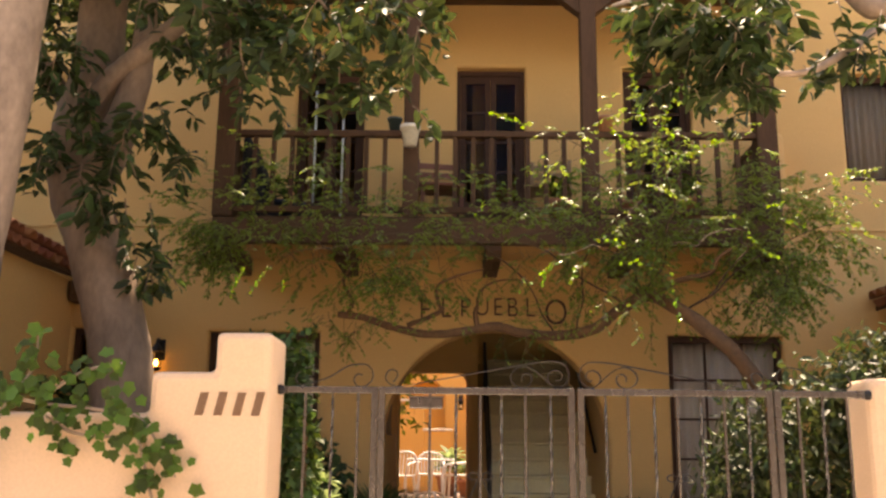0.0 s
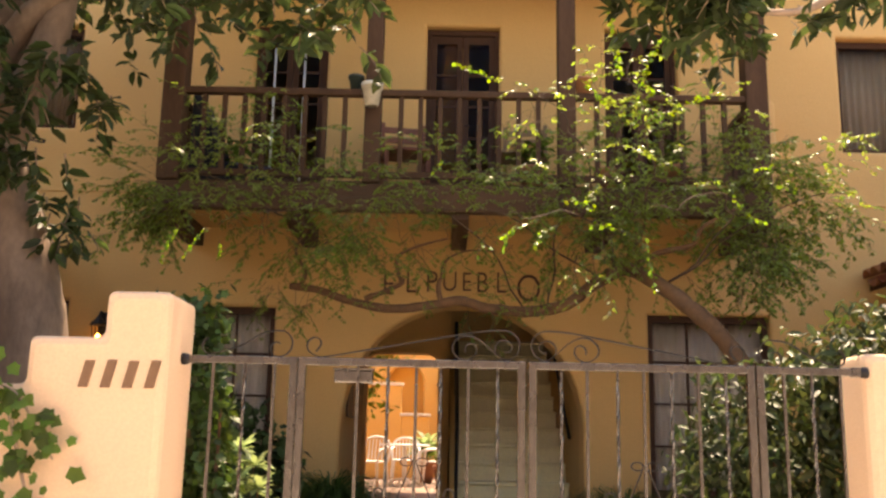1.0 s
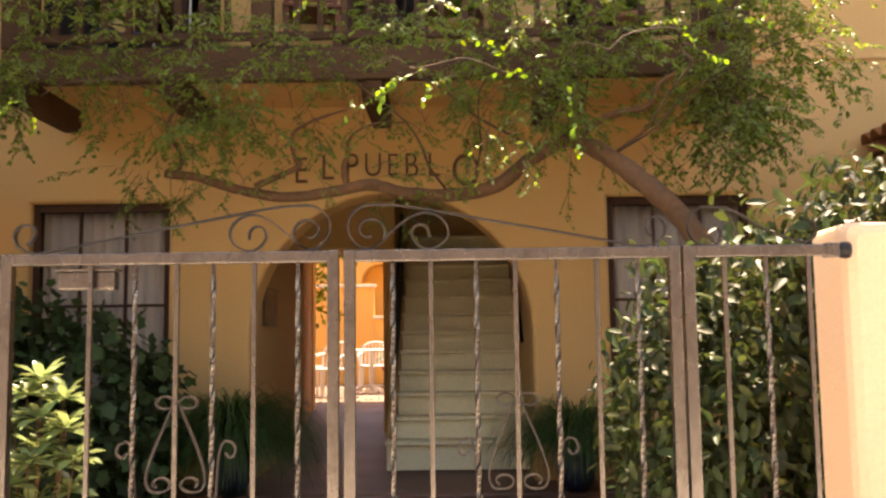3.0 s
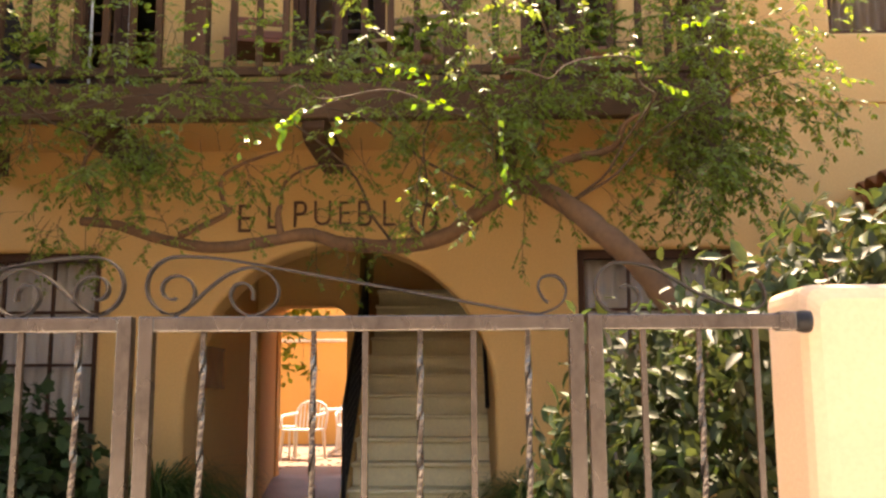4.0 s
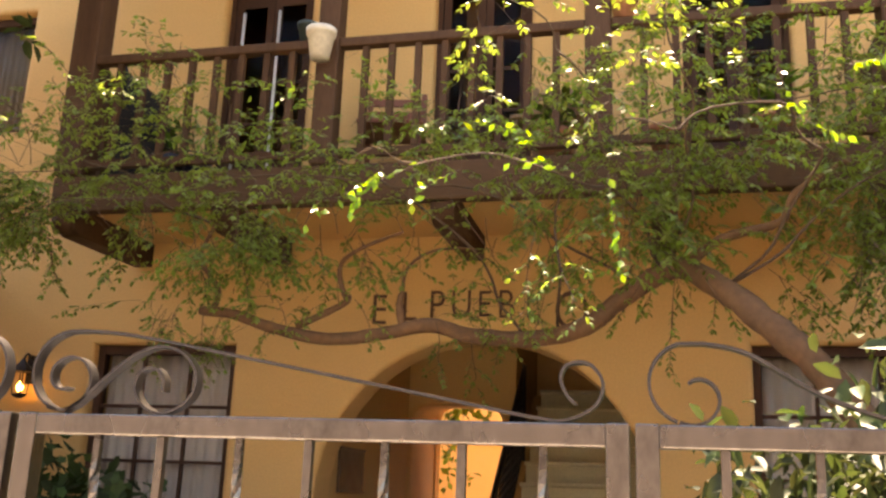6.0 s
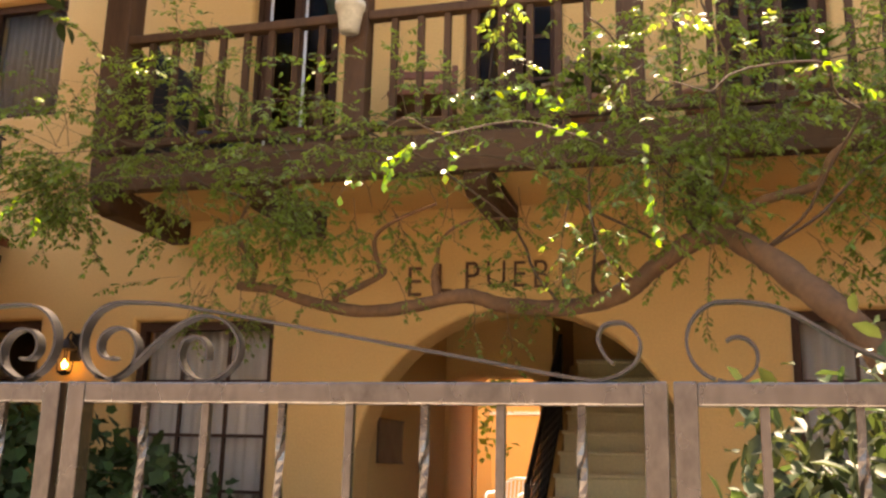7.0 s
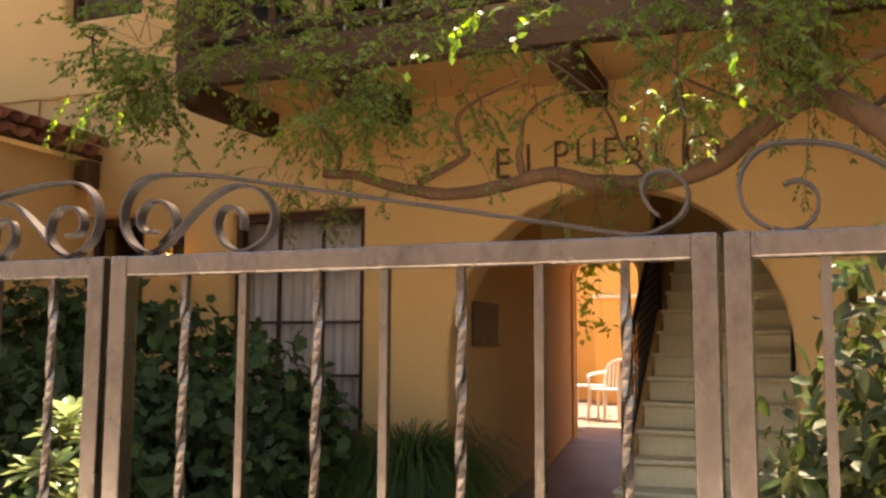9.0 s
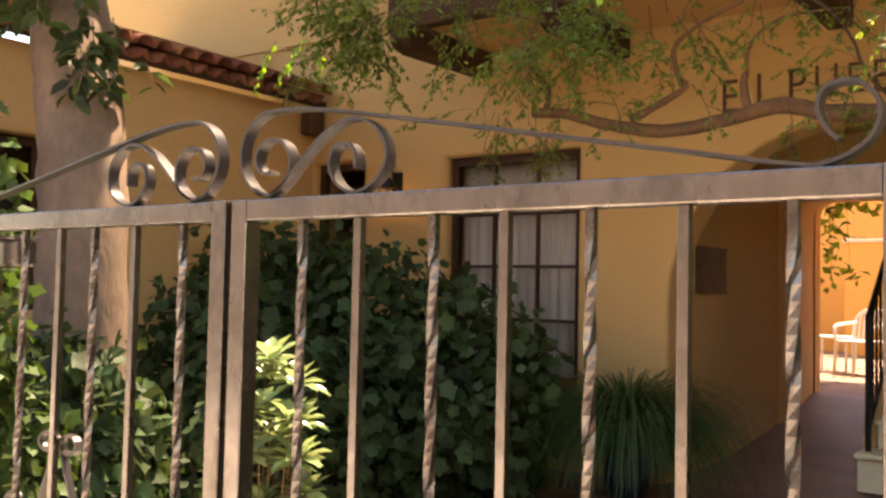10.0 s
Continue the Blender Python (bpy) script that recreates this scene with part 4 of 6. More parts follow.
def stairs():
    ob = empty("stairs", (0.35, Y1, 0.08))
    o = Vector((0.35, Y1, 0.08))
    for k in range(12):
        z, y = Z1 + RISE * k, Y1 + TREAD * k
        x0, x1 = (-0.26, 0.975) if k == 0 else (-0.19, 0.975)
        bot = 0.10 if k < 1 else z - RISE - 0.002
        part("step", box(x0 - o.x, x1 - o.x, y + 0.02 - o.y, (y + TREAD + 0.05 if k < 11 else 9.04) - o.y, max(bot, 0.09) - o.z, z - 0.035 - o.z), STAIR, ob)
        part("tread", box(x0 - 0.012 - o.x, x1 - o.x, y - 0.038 - o.y, (y + TREAD + 0.015 if k < 11 else 9.04) - o.y, z - 0.0345 - o.z, z - o.z), STAIR, ob, bevel=0.010)
    # closed string under the flight on the passage side
    bm = bmesh.new()
    prof = [(Y1 + TREAD, 0.10), (9.04, 0.30), (9.04, Z1 + RISE * 11 - 0.05)] + [(Y1 + TREAD * 11.4, Z1 + RISE * 11 - 0.05), (Y1 + TREAD, Z1 + 0.05)]
    a_ = [bm.verts.new((-0.28 - o.x, y - o.y, z - o.z)) for y, z in prof]
    b_ = [bm.verts.new((-0.20 - o.x, y - o.y, z - o.z)) for y, z in prof]
    bm.faces.new(a_), bm.faces.new(b_[::-1])
    for k in range(len(prof)):
        bm.faces.new((a_[k], b_[k], b_[(k + 1) % len(prof)], a_[(k + 1) % len(prof)]))
    part("string", bm, PLASTER_IN, ob)
    # iron rail on the open side
    s = RISE / TREAD
    foot, head = (Y1 + 0.12, Z1), (Y1 + TREAD * 7.0, Z1 + RISE * 7.0)
    rail = [(-0.215 - o.x, y - o.y, z + 0.86 - o.z) for y, z in (foot, head)]
    part("iron_rail", tube(rail, 0.022, 8), IRON_BLACK, ob, "black iron handrail")
    part("iron_rail", tube([(x, y, z - 0.74) for x, y, z in rail], 0.012, 6), IRON_BLACK, ob, "black iron handrail")
    for k in range(15):
        f = k / 14
        y, z = foot[0] + (head[0] - foot[0]) * f, foot[1] + (head[1] - foot[1]) * f
        if k in (0, 14):
            part("newel", tube([(-0.215 - o.x, y - o.y, z - o.z), (-0.215 - o.x, y - o.y, z + 0.89 - o.z)], 0.020, 8), IRON_BLACK, ob)
        else:
            part("iron_baluster", twisted_bar(-0.215 - o.x, z + 0.12 - o.z, z + 0.85 - o.z, 0.008, 5, y - o.y), IRON_BLACK, ob)
    wallrail = [(0.945 - o.x, y - o.y, z - o.z) for y, z in ((Y1 + 0.25, Z1 + 0.85), (Y1 + TREAD * 11, Z1 + RISE * 11 + 0.72))]
    part("wall_handrail", tube(wallrail, 0.018, 8), IRON_BLACK, ob, "dark iron wall handrail")
    return structure(ob, "cream-painted concrete stairs with black iron rail", "stairs")


stairs()


# ---- things on the wall ----
def wall_plaque():
    ob = empty("wall_plaque", (-1.338, 5.80, 1.53))
    part("plate", box(-0.002, 0.018, -0.30, 0.30, -0.17, 0.17), BRONZE, ob, bevel=0.004)
    part("rim", box(0.018, 0.026, -0.30, 0.30, 0.15, 0.17, box(0.018, 0.026, -0.30, 0.30, -0.17, -0.15)), BRONZE, ob)
    for k in range(6):
        part("writing_bar", box(0.0182, 0.0205, -0.24 + 0.02 * (k % 2), 0.24 - 0.03 * (k % 3), 0.10 - k * 0.042, 0.118 - k * 0.042), BRONZE, ob)
    return tagged(ob, "dark bronze plaque on the archway's plaster wall", "plaque")


wall_plaque()


def name_sign():
    ob = empty("name_sign", (-0.25, F, 2.7))
    word = [("E", -0.985, 2.53, 0.32), ("L", -0.76, 2.555, 0.31), ("P", -0.56, 2.565, 0.305), ("U", -0.40, 2.58, 0.285), ("E", -0.21, 2.58, 0.275), ("B", -0.068, 2.57, 0.295), ("L", 0.125, 2.57, 0.30), ("O", 0.325, 2.49, 0.39)]
    for ch, x, z, size in word:
        cu = bpy.data.curves.new("letter", "FONT")
        cu.body, cu.size, cu.extrude, cu.bevel_depth, cu.offset = ch, size, 0.006, 0.002, -0.005
        cu.materials.append(IRON_RUST)
        t = new("letter", cu)
        t.parent = ob
        t.matrix_basis = Matrix.Translation((x + 0.25, -0.022, z - 2.7)) @ Matrix.Rotation(math.pi / 2, 4, "X") @ Matrix.Diagonal((0.80, 1, 1, 1))
        part("mounting_pin", tube([(x + 0.29, -0.018, z - 2.63), (x + 0.29, 0.004, z - 2.63)], 0.005, 6), IRON_RUST, ob)
    return tagged(ob, "rust-brown iron letters on the wall over the arch", "sign")


name_sign()


beam = link("eave_beam", box(-4.62, -4.49, 4.80, 4.975, 2.66, 2.895), WOOD_BEAM, bevel=0.02)
structure(beam, "dark brown beam end under the tile eave", "beam")
conduit = link("wall_conduit", tube(smooth_path([(-4.98, F - 0.012, 3.50), (-5.16, F - 0.012, 3.51), (-5.22, F - 0.012, 3.50), (-5.23, F - 0.012, 3.44), (-5.23, F - 0.012, 3.20)], 5), 0.010, 6), STUCCO, smooth=True)
tagged(conduit, "thin ochre-painted conduit bent along the wall", "conduit")


def wall_lantern(place, bulb=LAMP_GLOW):
    ob = empty("wall_lantern", place)
    part("backplate", box(-0.05, 0.05, -0.02, 0.0, -0.08, 0.14), IRON_BLACK, ob, bevel=0.006)
    part("arm", tube(smooth_path([(0, -0.015, 0.10), (0, -0.09, 0.14), (0, -0.13, 0.10)], 4), 0.009, 6), IRON_BLACK, ob)
    part("cap", lathe([(0.085, 0.0), (0.075, 0.02), (0.03, 0.07), (0.008, 0.10)], 10, None, (0, -0.13, 0.0)), IRON_BLACK, ob)
    for k in range(4):
        a = math.pi / 4 + k * math.pi / 2
        part("cage_bar", tube([(0.07 * math.cos(a), -0.13 + 0.07 * math.sin(a), 0.0), (0.05 * math.cos(a), -0.13 + 0.05 * math.sin(a), -0.17)], 0.005, 5), IRON_BLACK, ob)
    part("base", lathe([(0.02, -0.20), (0.052, -0.18), (0.055, -0.168)], 10, None, (0, -0.13, 0.0)), IRON_BLACK, ob)
    part("bulb", lathe([(0.010, -0.150), (0.024, -0.130), (0.024, -0.108), (0.012, -0.092), (0.008, -0.080)], 12, None, (0, -0.13, 0.0)), bulb, ob, "glowing warm bulb" if bulb is LAMP_GLOW else "", smooth=True)
    return tagged(ob, "black iron wall lantern with lit warm bulb" if bulb is LAMP_GLOW else "unlit black iron lantern on the courtyard wall", "wall lamp")


wall_lantern((-3.68, F, 2.16))
wall_lantern((-0.45, 17.4, 2.40), STAIR)


# ---- balcony things ----
def pot(place, r, h, mat, label, name="flower_pot", rim=True):
    prof = [(r * 0.68, 0), (r * 0.95, h * 0.80), (r * 1.06, h * 0.80), (r * 1.08, h), (r * 0.96, h), (r * 0.90, h * 0.86), (r * 0.05, h * 0.84)] if rim else \
           [(r * 0.6, 0), (r * 0.95, h * 0.35), (r, h * 0.7), (r * 0.88, h * 0.95), (r * 0.92, h), (r * 0.82, h), (r * 0.78, h * 0.9), (r * 0.05, h * 0.88)]
    ob = link(name, lathe(prof, 28), mat, smooth=True)
    ob.location = place
    return tagged(ob, label, "pot")


pot((-1.05, BY - 0.118, 4.045), 0.092, 0.20, CREAM, "cream glazed flower pot hung on the balcony post")
pot((-1.21, BY + 0.045, 4.251), 0.07, 0.13, DARKPOT, "small dark green pot on the handrail")
pot((0.86, BY + 0.045, 4.251), 0.085, 0.15, CLAY, "terracotta flower pot on the handrail")
for x, y, r, h in ((-2.35, 4.35, 0.12, 0.22), (-2.10, 4.30, 0.10, 0.18), (0.42, 4.25, 0.13, 0.22), (1.1, 4.2, 0.11, 0.2), (1.72, 4.22, 0.13, 0.24)):
    pot((x, y, DECK + 0.003), r, h, CLAY if x > 0 else BLUEPOT, "terracotta pot with houseplant on the balcony deck" if x > 0 else "blue glazed pot on the balcony deck")


def slat_chair(place, turn, mat, label):
    """A plain wooden balcony chair."""
    ob = empty("wooden_chair", place)
    ob.rotation_euler = (0, 0, radians(turn))
    for x in (-0.2, 0.2):
        for y, h in ((-0.2, 0.42), (0.2, 0.82)):
            part("leg", box(x - 0.02, x + 0.02, y - 0.02, y + 0.02, 0, h), mat, ob, bevel=0.004)
    part("seat", box(-0.23, 0.23, -0.24, 0.18, 0.42, 0.45), mat, ob, bevel=0.008)
    for k in range(3):
        part("back_slat", box(-0.18, 0.18, 0.19, 0.21, 0.52 + 0.10 * k, 0.58 + 0.10 * k), mat, ob, bevel=0.004)
    return tagged(ob, label, "chair", group="balcony chairs")


RED_WOOD = material("reddish_wood", (0.22, 0.07, 0.035), 0.55, scale=4, vary=0.5, grain=25, bump=0.2, depth=0.004, stretch=(0.5, 3, 3))
TAN_WOOD = material("tan_wood", (0.30, 0.18, 0.09), 0.6, scale=4, vary=0.5, grain=25, bump=0.2, depth=0.004, stretch=(0.5, 3, 3))
slat_chair((-0.78, 4.62, DECK + 0.002), 10, RED_WOOD, "reddish wooden chair behind the balcony rail")
slat_chair((0.36, 4.62, DECK + 0.002), -12, TAN_WOOD, "tan wooden chair behind the balcony rail")

lounger = empty("folded_lounger", (-2.70, 4.45, DECK + 0.002))
bm = bmesh.new()
a_ = [bm.verts.new(p) for p in ((-0.04, -0.3, 0), (0.36, -0.3, 0), (0.02, -0.3, 0.86), (-0.04, -0.3, 0.86))]
b_ = [bm.verts.new(p) for p in ((-0.04, 0.3, 0), (0.36, 0.3, 0), (0.02, 0.3, 0.86), (-0.04, 0.3, 0.86))]
bm.faces.new(a_), bm.faces.new(b_[::-1])
for k in range(4):
    bm.faces.new((a_[k], b_[k], b_[(k + 1) % 4], a_[(k + 1) % 4]))
BLACK_CLOTH = material("black_cloth", (0.016, 0.015, 0.016), 0.9, scale=6, vary=0.4, grain=90, bump=0.2, depth=0.004)
part("cover", bm, BLACK_CLOTH, lounger, bevel=0.03)
for y in (-0.24, 0.24):
    part("leg", tube([(0.30, y, 0.0), (0.0, y, 0.90)], 0.012, 6), IRON_BLACK, lounger)
tagged(lounger, "black cloth-covered folded lounger leaning in the corner", "lounger")
for x in (-2.13, -1.83):
    p = link("white_pole", tube([(0, 0, 0), (0, 0, 1.62)], 0.012, 8), PLASTIC, smooth=True)
    p.location = (x, 4.86, DECK + 0.002)
    tagged(p, "thin white pole before the balcony door", "pole")
pier = link("stucco_pier", box(2.60, 2.86, F - 0.32, F - 0.003, 3.55, 4.52), STUCCO, bevel=0.06, segments=4, smooth=True)
structure(pier, "short round-topped stucco pier on the house front", "pier")
hook = link("hanging_basket_hook", tube(smooth_path([(-4.62, F, 3.98), (-4.62, F - 0.16, 3.99), (-4.56, F - 0.24, 3.99), (-4.44, F - 0.24, 3.99), (-4.38, F - 0.16, 3.99), (-4.44, F - 0.10, 3.99), (-4.58, F - 0.10, 3.99), (-4.60, F - 0.02, 3.70)], 5), 0.010, 6), IRON_BLACK, smooth=True)
tagged(hook, "black iron pot ring fixed to the wall under the window", "bracket")


# ---- plants ----
def plant(name, label, category="shrub", kind=""):
    return tagged(empty(name), label, category, kind=kind)


def ellipsoid_points(rng, n, centre, radii, shell=0.35):
    """Points in the outer shell of a lumpy ellipsoid, with the outward way."""
    d = rng.normal(0, 1, (n, 3))
    d /= np.linalg.norm(d, axis=1, keepdims=True)
    lump = 1 + 0.16 * np.sin(d[:, 0] * 7 + 1) * np.sin(d[:, 2] * 6) + 0.10 * np.sin(d[:, 1] * 11 + d[:, 2] * 9)
    r = (1 - shell * rng.random(n) ** 1.4) * lump
    return np.array(centre) + d * r[:, None] * np.array(radii), d


def add_leaves(ob, name, shape, mat, lp, lw, lu, ls, label=""):
    data = leaves_mesh(name, lp, lw, lu, ls, shape)
    return tagged(link_mesh(name, data, mat, ob, label), kind="stuff")


def add_twigs(ob, paths, r, mat):
    return tagged(link_mesh("twig_tangle", twig_mesh(paths, r), mat, ob), kind="stuff")


def blob_bush(name, label, lumps, leaf, shape, mat, n, seed, bark, floor=0.03, out=0.5, category="shrub"):
    """A bush of leaves turned outwards on lumps: (centre, radii); stems rise from the soil."""
    rng = np.random.default_rng(seed)
    ob = plant(name, label, category)
    total = sum(r[0] * r[2] for _, r in lumps)
    P, W, U, S = [], [], [], []
    for c, r in lumps:
        k = int(n * r[0] * r[2] / total)
        p, d = ellipsoid_points(rng, k, c, r)
        keep = p[:, 2] > floor
        p, d = p[keep], d[keep]
        w = np.array((0, 0, -0.55)) + rng.normal(0, 0.75, p.shape) + d * 0.25
        u = d + rng.normal(0, out, p.shape) + np.array((0, 0, 0.35))
        P.append(p), W.append(w), U.append(u), S.append(leaf * rng.uniform(0.6, 1.3, len(p)))
    add_leaves(ob, "foliage", shape, mat, np.concatenate(P), np.concatenate(W), np.concatenate(U), np.concatenate(S))
    stems = []
    for c, r in lumps:
        for _ in range(5):
            foot = np.array((c[0] + rng.uniform(-0.3, 0.3) * r[0], c[1] + rng.uniform(-0.3, 0.3) * r[1], 0.0))
            tip = np.array(c) + rng.uniform(-0.6, 0.6, 3) * np.array(r)
            mid = (foot + tip) / 2 + rng.normal(0, 0.06, 3)
            stems.append([np.array(q) for q in smooth_path([foot, mid, tip], 4)])
    add_twigs(ob, stems, 0.014, bark)
    return ob


# the feathery vine tree that leans over the arch and before the balcony
def branchlet(rng, start, way, length, droop, leaf, out, paths, gap=0.026):
    """A twig with side sprays held almost level, whose paired leaflets hang; adds to out and paths."""
    lp, lw, lu, ls = out
    p, d = np.array(start, float), np.array(way, float)
    d /= np.linalg.norm(d) + 1e-9
    bend = rng.normal(0, 0.35, 3) * np.array((1, 1, 0.6))
    n = max(5, int(length / 0.05))
    stem, sign = [], 1
    for k in range(n):
        stem.append(p.copy())
        d = d + (np.array((0, 0, -droop)) + bend) / n
        d /= np.linalg.norm(d)
        p = p + d * length / n
        f = k / n
        if f < 0.12 or rng.random() < 0.18:
            continue
        sign = -sign
        side = np.cross(d, np.array((0, 0, 1.0)))
        side /= np.linalg.norm(side) + 1e-9
        q, e = p.copy(), d * rng.uniform(0.35, 0.9) + side * sign * rng.uniform(0.6, 1.0) + rng.normal(0, 0.22, 3)
        e /= np.linalg.norm(e)
        ln = rng.uniform(0.08, 0.22) * (1.15 - 0.6 * f)
        spray = []
        for j in range(max(3, int(ln / gap))):
            spray.append(q.copy())
            e = e + np.array((0, 0, -0.10)) + rng.normal(0, 0.05, 3)
            e /= np.linalg.norm(e)
            q = q + e * gap
            across = np.cross(e, np.array((0, 0, 1.0)))
            across /= np.linalg.norm(across) + 1e-9
            for s in (1, -1):
                if rng.random() < 0.12:
                    continue
                lp.append(q.copy()), lw.append(e * 0.55 + across * s * 0.75 + np.array((0, 0, -0.35)) + rng.normal(0, 0.2, 3))
                lu.append(np.array((0, -0.25, 1.0)) + rng.normal(0, 0.4, 3)), ls.append(leaf * rng.uniform(0.65, 1.2))
        lp.append(q.copy()), lw.append(e), lu.append((0, 0, 1.0)), ls.append(leaf)
        paths.append(spray)
    paths.append(stem)


def feathery_vine():
    rng = np.random.default_rng(11)
    ob = plant("feathery_vine", "sprawling feathery vine tree trained before the balcony", "vine")
    trunk = smooth_path([(2.25, 2.75, 0.0), (2.15, 2.80, 0.8), (1.98, 2.84, 1.45), (1.74, 2.90, 1.90), (1.52, 2.95, 2.14), (1.34, 3.15, 2.35), (1.16, 3.50, 2.55), (1.03, 3.58, 2.53), (0.85, 3.62, 2.42), (0.65, 3.65, 2.27), (0.36, 3.72, 2.215), (0.0, 3.75, 2.24), (-0.24, 3.75, 2.30), (-0.51, 3.75, 2.25), (-0.86, 3.75, 2.22), (-1.20, 3.75, 2.29), (-1.45, 3.76, 2.37), (-1.68, 3.78, 2.40)], 6)
    n = len(trunk)
    part("trunk", tube(trunk, [0.080 - 0.052 * (k / n) ** 0.8 for k in range(n)], 12, None, 0.20, 3), VINE_BARK, ob, smooth=True)
    stubs = [([(-1.04, 3.75, 2.30), (-0.88, 3.73, 2.36), (-0.73, 3.72, 2.43), (-0.72, 3.71, 2.47)], 0.026), ([(-0.73, 3.72, 2.44), (-0.77, 3.70, 2.55), (-0.76, 3.68, 2.66), (-0.60, 3.60, 2.73), (-0.35, 3.5, 2.78)], 0.018),
             ([(-0.40, 3.75, 2.30), (-0.42, 3.74, 2.42), (-0.40, 3.72, 2.48)], 0.028), ([(-0.40, 3.73, 2.46), (-0.37, 3.70, 2.62), (-0.20, 3.62, 2.70), (0.05, 3.55, 2.69)], 0.012),
             ([(-1.60, 3.78, 2.40), (-1.55, 3.72, 2.52), (-1.62, 3.6, 2.68), (-1.50, 3.5, 2.85)], 0.020), ([(1.18, 3.45, 2.55), (1.35, 3.35, 2.66), (1.62, 3.3, 2.72), (1.70, 3.25, 2.86), (1.95, 3.2, 3.0)], 0.030)]
    for pts, r in stubs:
        path = smooth_path(pts, 5)
        part("limb", tube(path, [r * (1 - 0.55 * k / len(path)) for k in range(len(path))], 8, None, 0.3, 7), VINE_BARK, ob, smooth=True)
    limbs = [
        [(1.34, 3.15, 2.35), (1.85, 3.0, 2.72), (2.3, 2.95, 3.0), (2.9, 3.2, 3.15)],
        [(1.05, 3.55, 2.56), (0.9, 3.2, 2.80), (0.62, 2.6, 2.78), (0.25, 1.85, 2.60), (-0.02, 1.60, 2.50)],
        [(1.10, 3.5, 2.56), (1.20, 3.0, 2.95), (1.15, 2.6, 3.3), (1.0, 2.42, 3.75), (0.95, 2.35, 4.1)],
        [(0.9, 3.6, 2.50), (0.2, 3.4, 2.90), (-0.6, 3.25, 3.02), (-1.4, 3.05, 2.95), (-2.05, 2.50, 2.62)],
        [(0.3, 3.72, 2.24), (0.0, 3.6, 2.7), (-0.5, 3.5, 3.1), (-1.1, 3.4, 3.25), (-2.0, 3.3, 3.2), (-2.9, 3.2, 3.12)],
        [(-1.50, 3.5, 2.85), (-1.9, 3.4, 3.05), (-2.4, 3.3, 3.35), (-2.55, 3.3, 3.8)],
        [(0.5, 3.7, 2.24), (0.55, 3.3, 2.8), (0.9, 3.2, 3.2), (1.5, 3.3, 3.4), (2.2, 3.4, 3.40)],
        [(1.34, 3.15, 2.35), (1.65, 2.6, 2.65), (1.55, 2.1, 2.80), (1.15, 1.75, 2.66), (0.92, 1.6, 2.55)],
        [(0.9, 3.2, 2.85), (0.7, 2.9, 3.3), (0.5, 2.8, 3.65), (0.2, 2.7, 3.8)],
    ]
    for limb in limbs:
        path = [p + Vector((0.03 * math.sin(k * 0.9 + limb[0][0] * 9), 0.03 * math.cos(k * 1.1), 0.03 * math.sin(k * 0.7 + 2))) * min(k / 4, 1) for k, p in enumerate(smooth_path(limb, 7))]
        m = len(path)
        part("limb", tube(path, [0.009 - 0.007 * k / m for k in range(m)], 7, None, 0.2, 5), LIMB_BARK, ob, smooth=True)
    out, paths = ([], [], [], []), []

    def region(count, x, y, z, way, spread, length, droop, leaf=0.042):
        """Branchlets that start in a box and grow more or less one way, gathered in tufts."""
        hubs = max(1, count // 4)
        for _ in range(hubs):
            c = np.array([rng.uniform(*x), rng.uniform(*y), rng.uniform(*z)])
            for _ in range(4):
                branchlet(rng, c + rng.normal(0, 0.055, 3), np.array(way) + rng.normal(0, spread, 3), length * rng.uniform(0.6, 1.25), droop, leaf, out, paths)

    region(32, (-2.75, -2.35), (3.1, 3.7), (2.85, 3.4), (-1.0, -0.1, 0.1), 0.45, 0.55, 0.6)
    region(20, (-2.8, -2.5), (3.2, 3.7), (3.0, 3.25), (-0.7, -0.1, -0.4), 0.5, 0.42, 0.5)
    region(72, (-2.7, -1.4), (3.1, 3.75), (3.0, 3.65), (0.0, -0.2, 0.25), 0.7, 0.42, 0.45)
    region(16, (-2.6, -1.7), (3.4, 3.75), (3.6, 3.85), (0.2, -0.1, 0.6), 0.6, 0.36, 0.5)
    region(60, (-1.85, -0.95), (3.15, 3.65), (2.55, 2.95), (-0.2, -0.2, -0.1), 0.7, 0.38, 0.5)
    region(80, (-1.3, 0.6), (3.0, 3.7), (2.95, 3.45), (0.0, -0.2, 0.2), 0.75, 0.42, 0.5)
    region(28, (-0.9, 0.7), (3.1, 3.7), (2.6, 2.9), (0.0, -0.1, -0.2), 0.6, 0.34, 0.5)
    region(40, (0.1, 1.2), (2.5, 3.2), (3.25, 3.8), (0.2, -0.1, 0.5), 0.6, 0.42, 0.5)
    region(168, (0.7, 2.25), (2.9, 3.7), (2.65, 3.35), (0.2, -0.2, 0.0), 0.75, 0.42, 0.45)
    region(64, (1.5, 2.4), (2.9, 3.6), (2.45, 3.1), (0.6, -0.1, -0.3), 0.55, 0.42, 0.5)
    region(56, (2.05, 2.5), (2.9, 3.6), (2.75, 3.45), (1.0, 0.0, 0.15), 0.35, 0.55, 0.55)
    region(40, (1.4, 2.3), (3.0, 3.7), (3.3, 3.7), (0.4, -0.1, 0.6), 0.5, 0.4, 0.5)
    # tufts along the trunk and tassels that hang from it
    region(12, (-2.0, -1.45), (3.6, 3.8), (2.3, 2.45), (-0.5, -0.1, -0.3), 0.5, 0.34, 0.6, 0.036)
    region(12, (-1.4, -0.6), (3.6, 3.75), (2.25, 2.5), (-0.1, -0.2, 0.1), 0.6, 0.26, 0.7, 0.036)
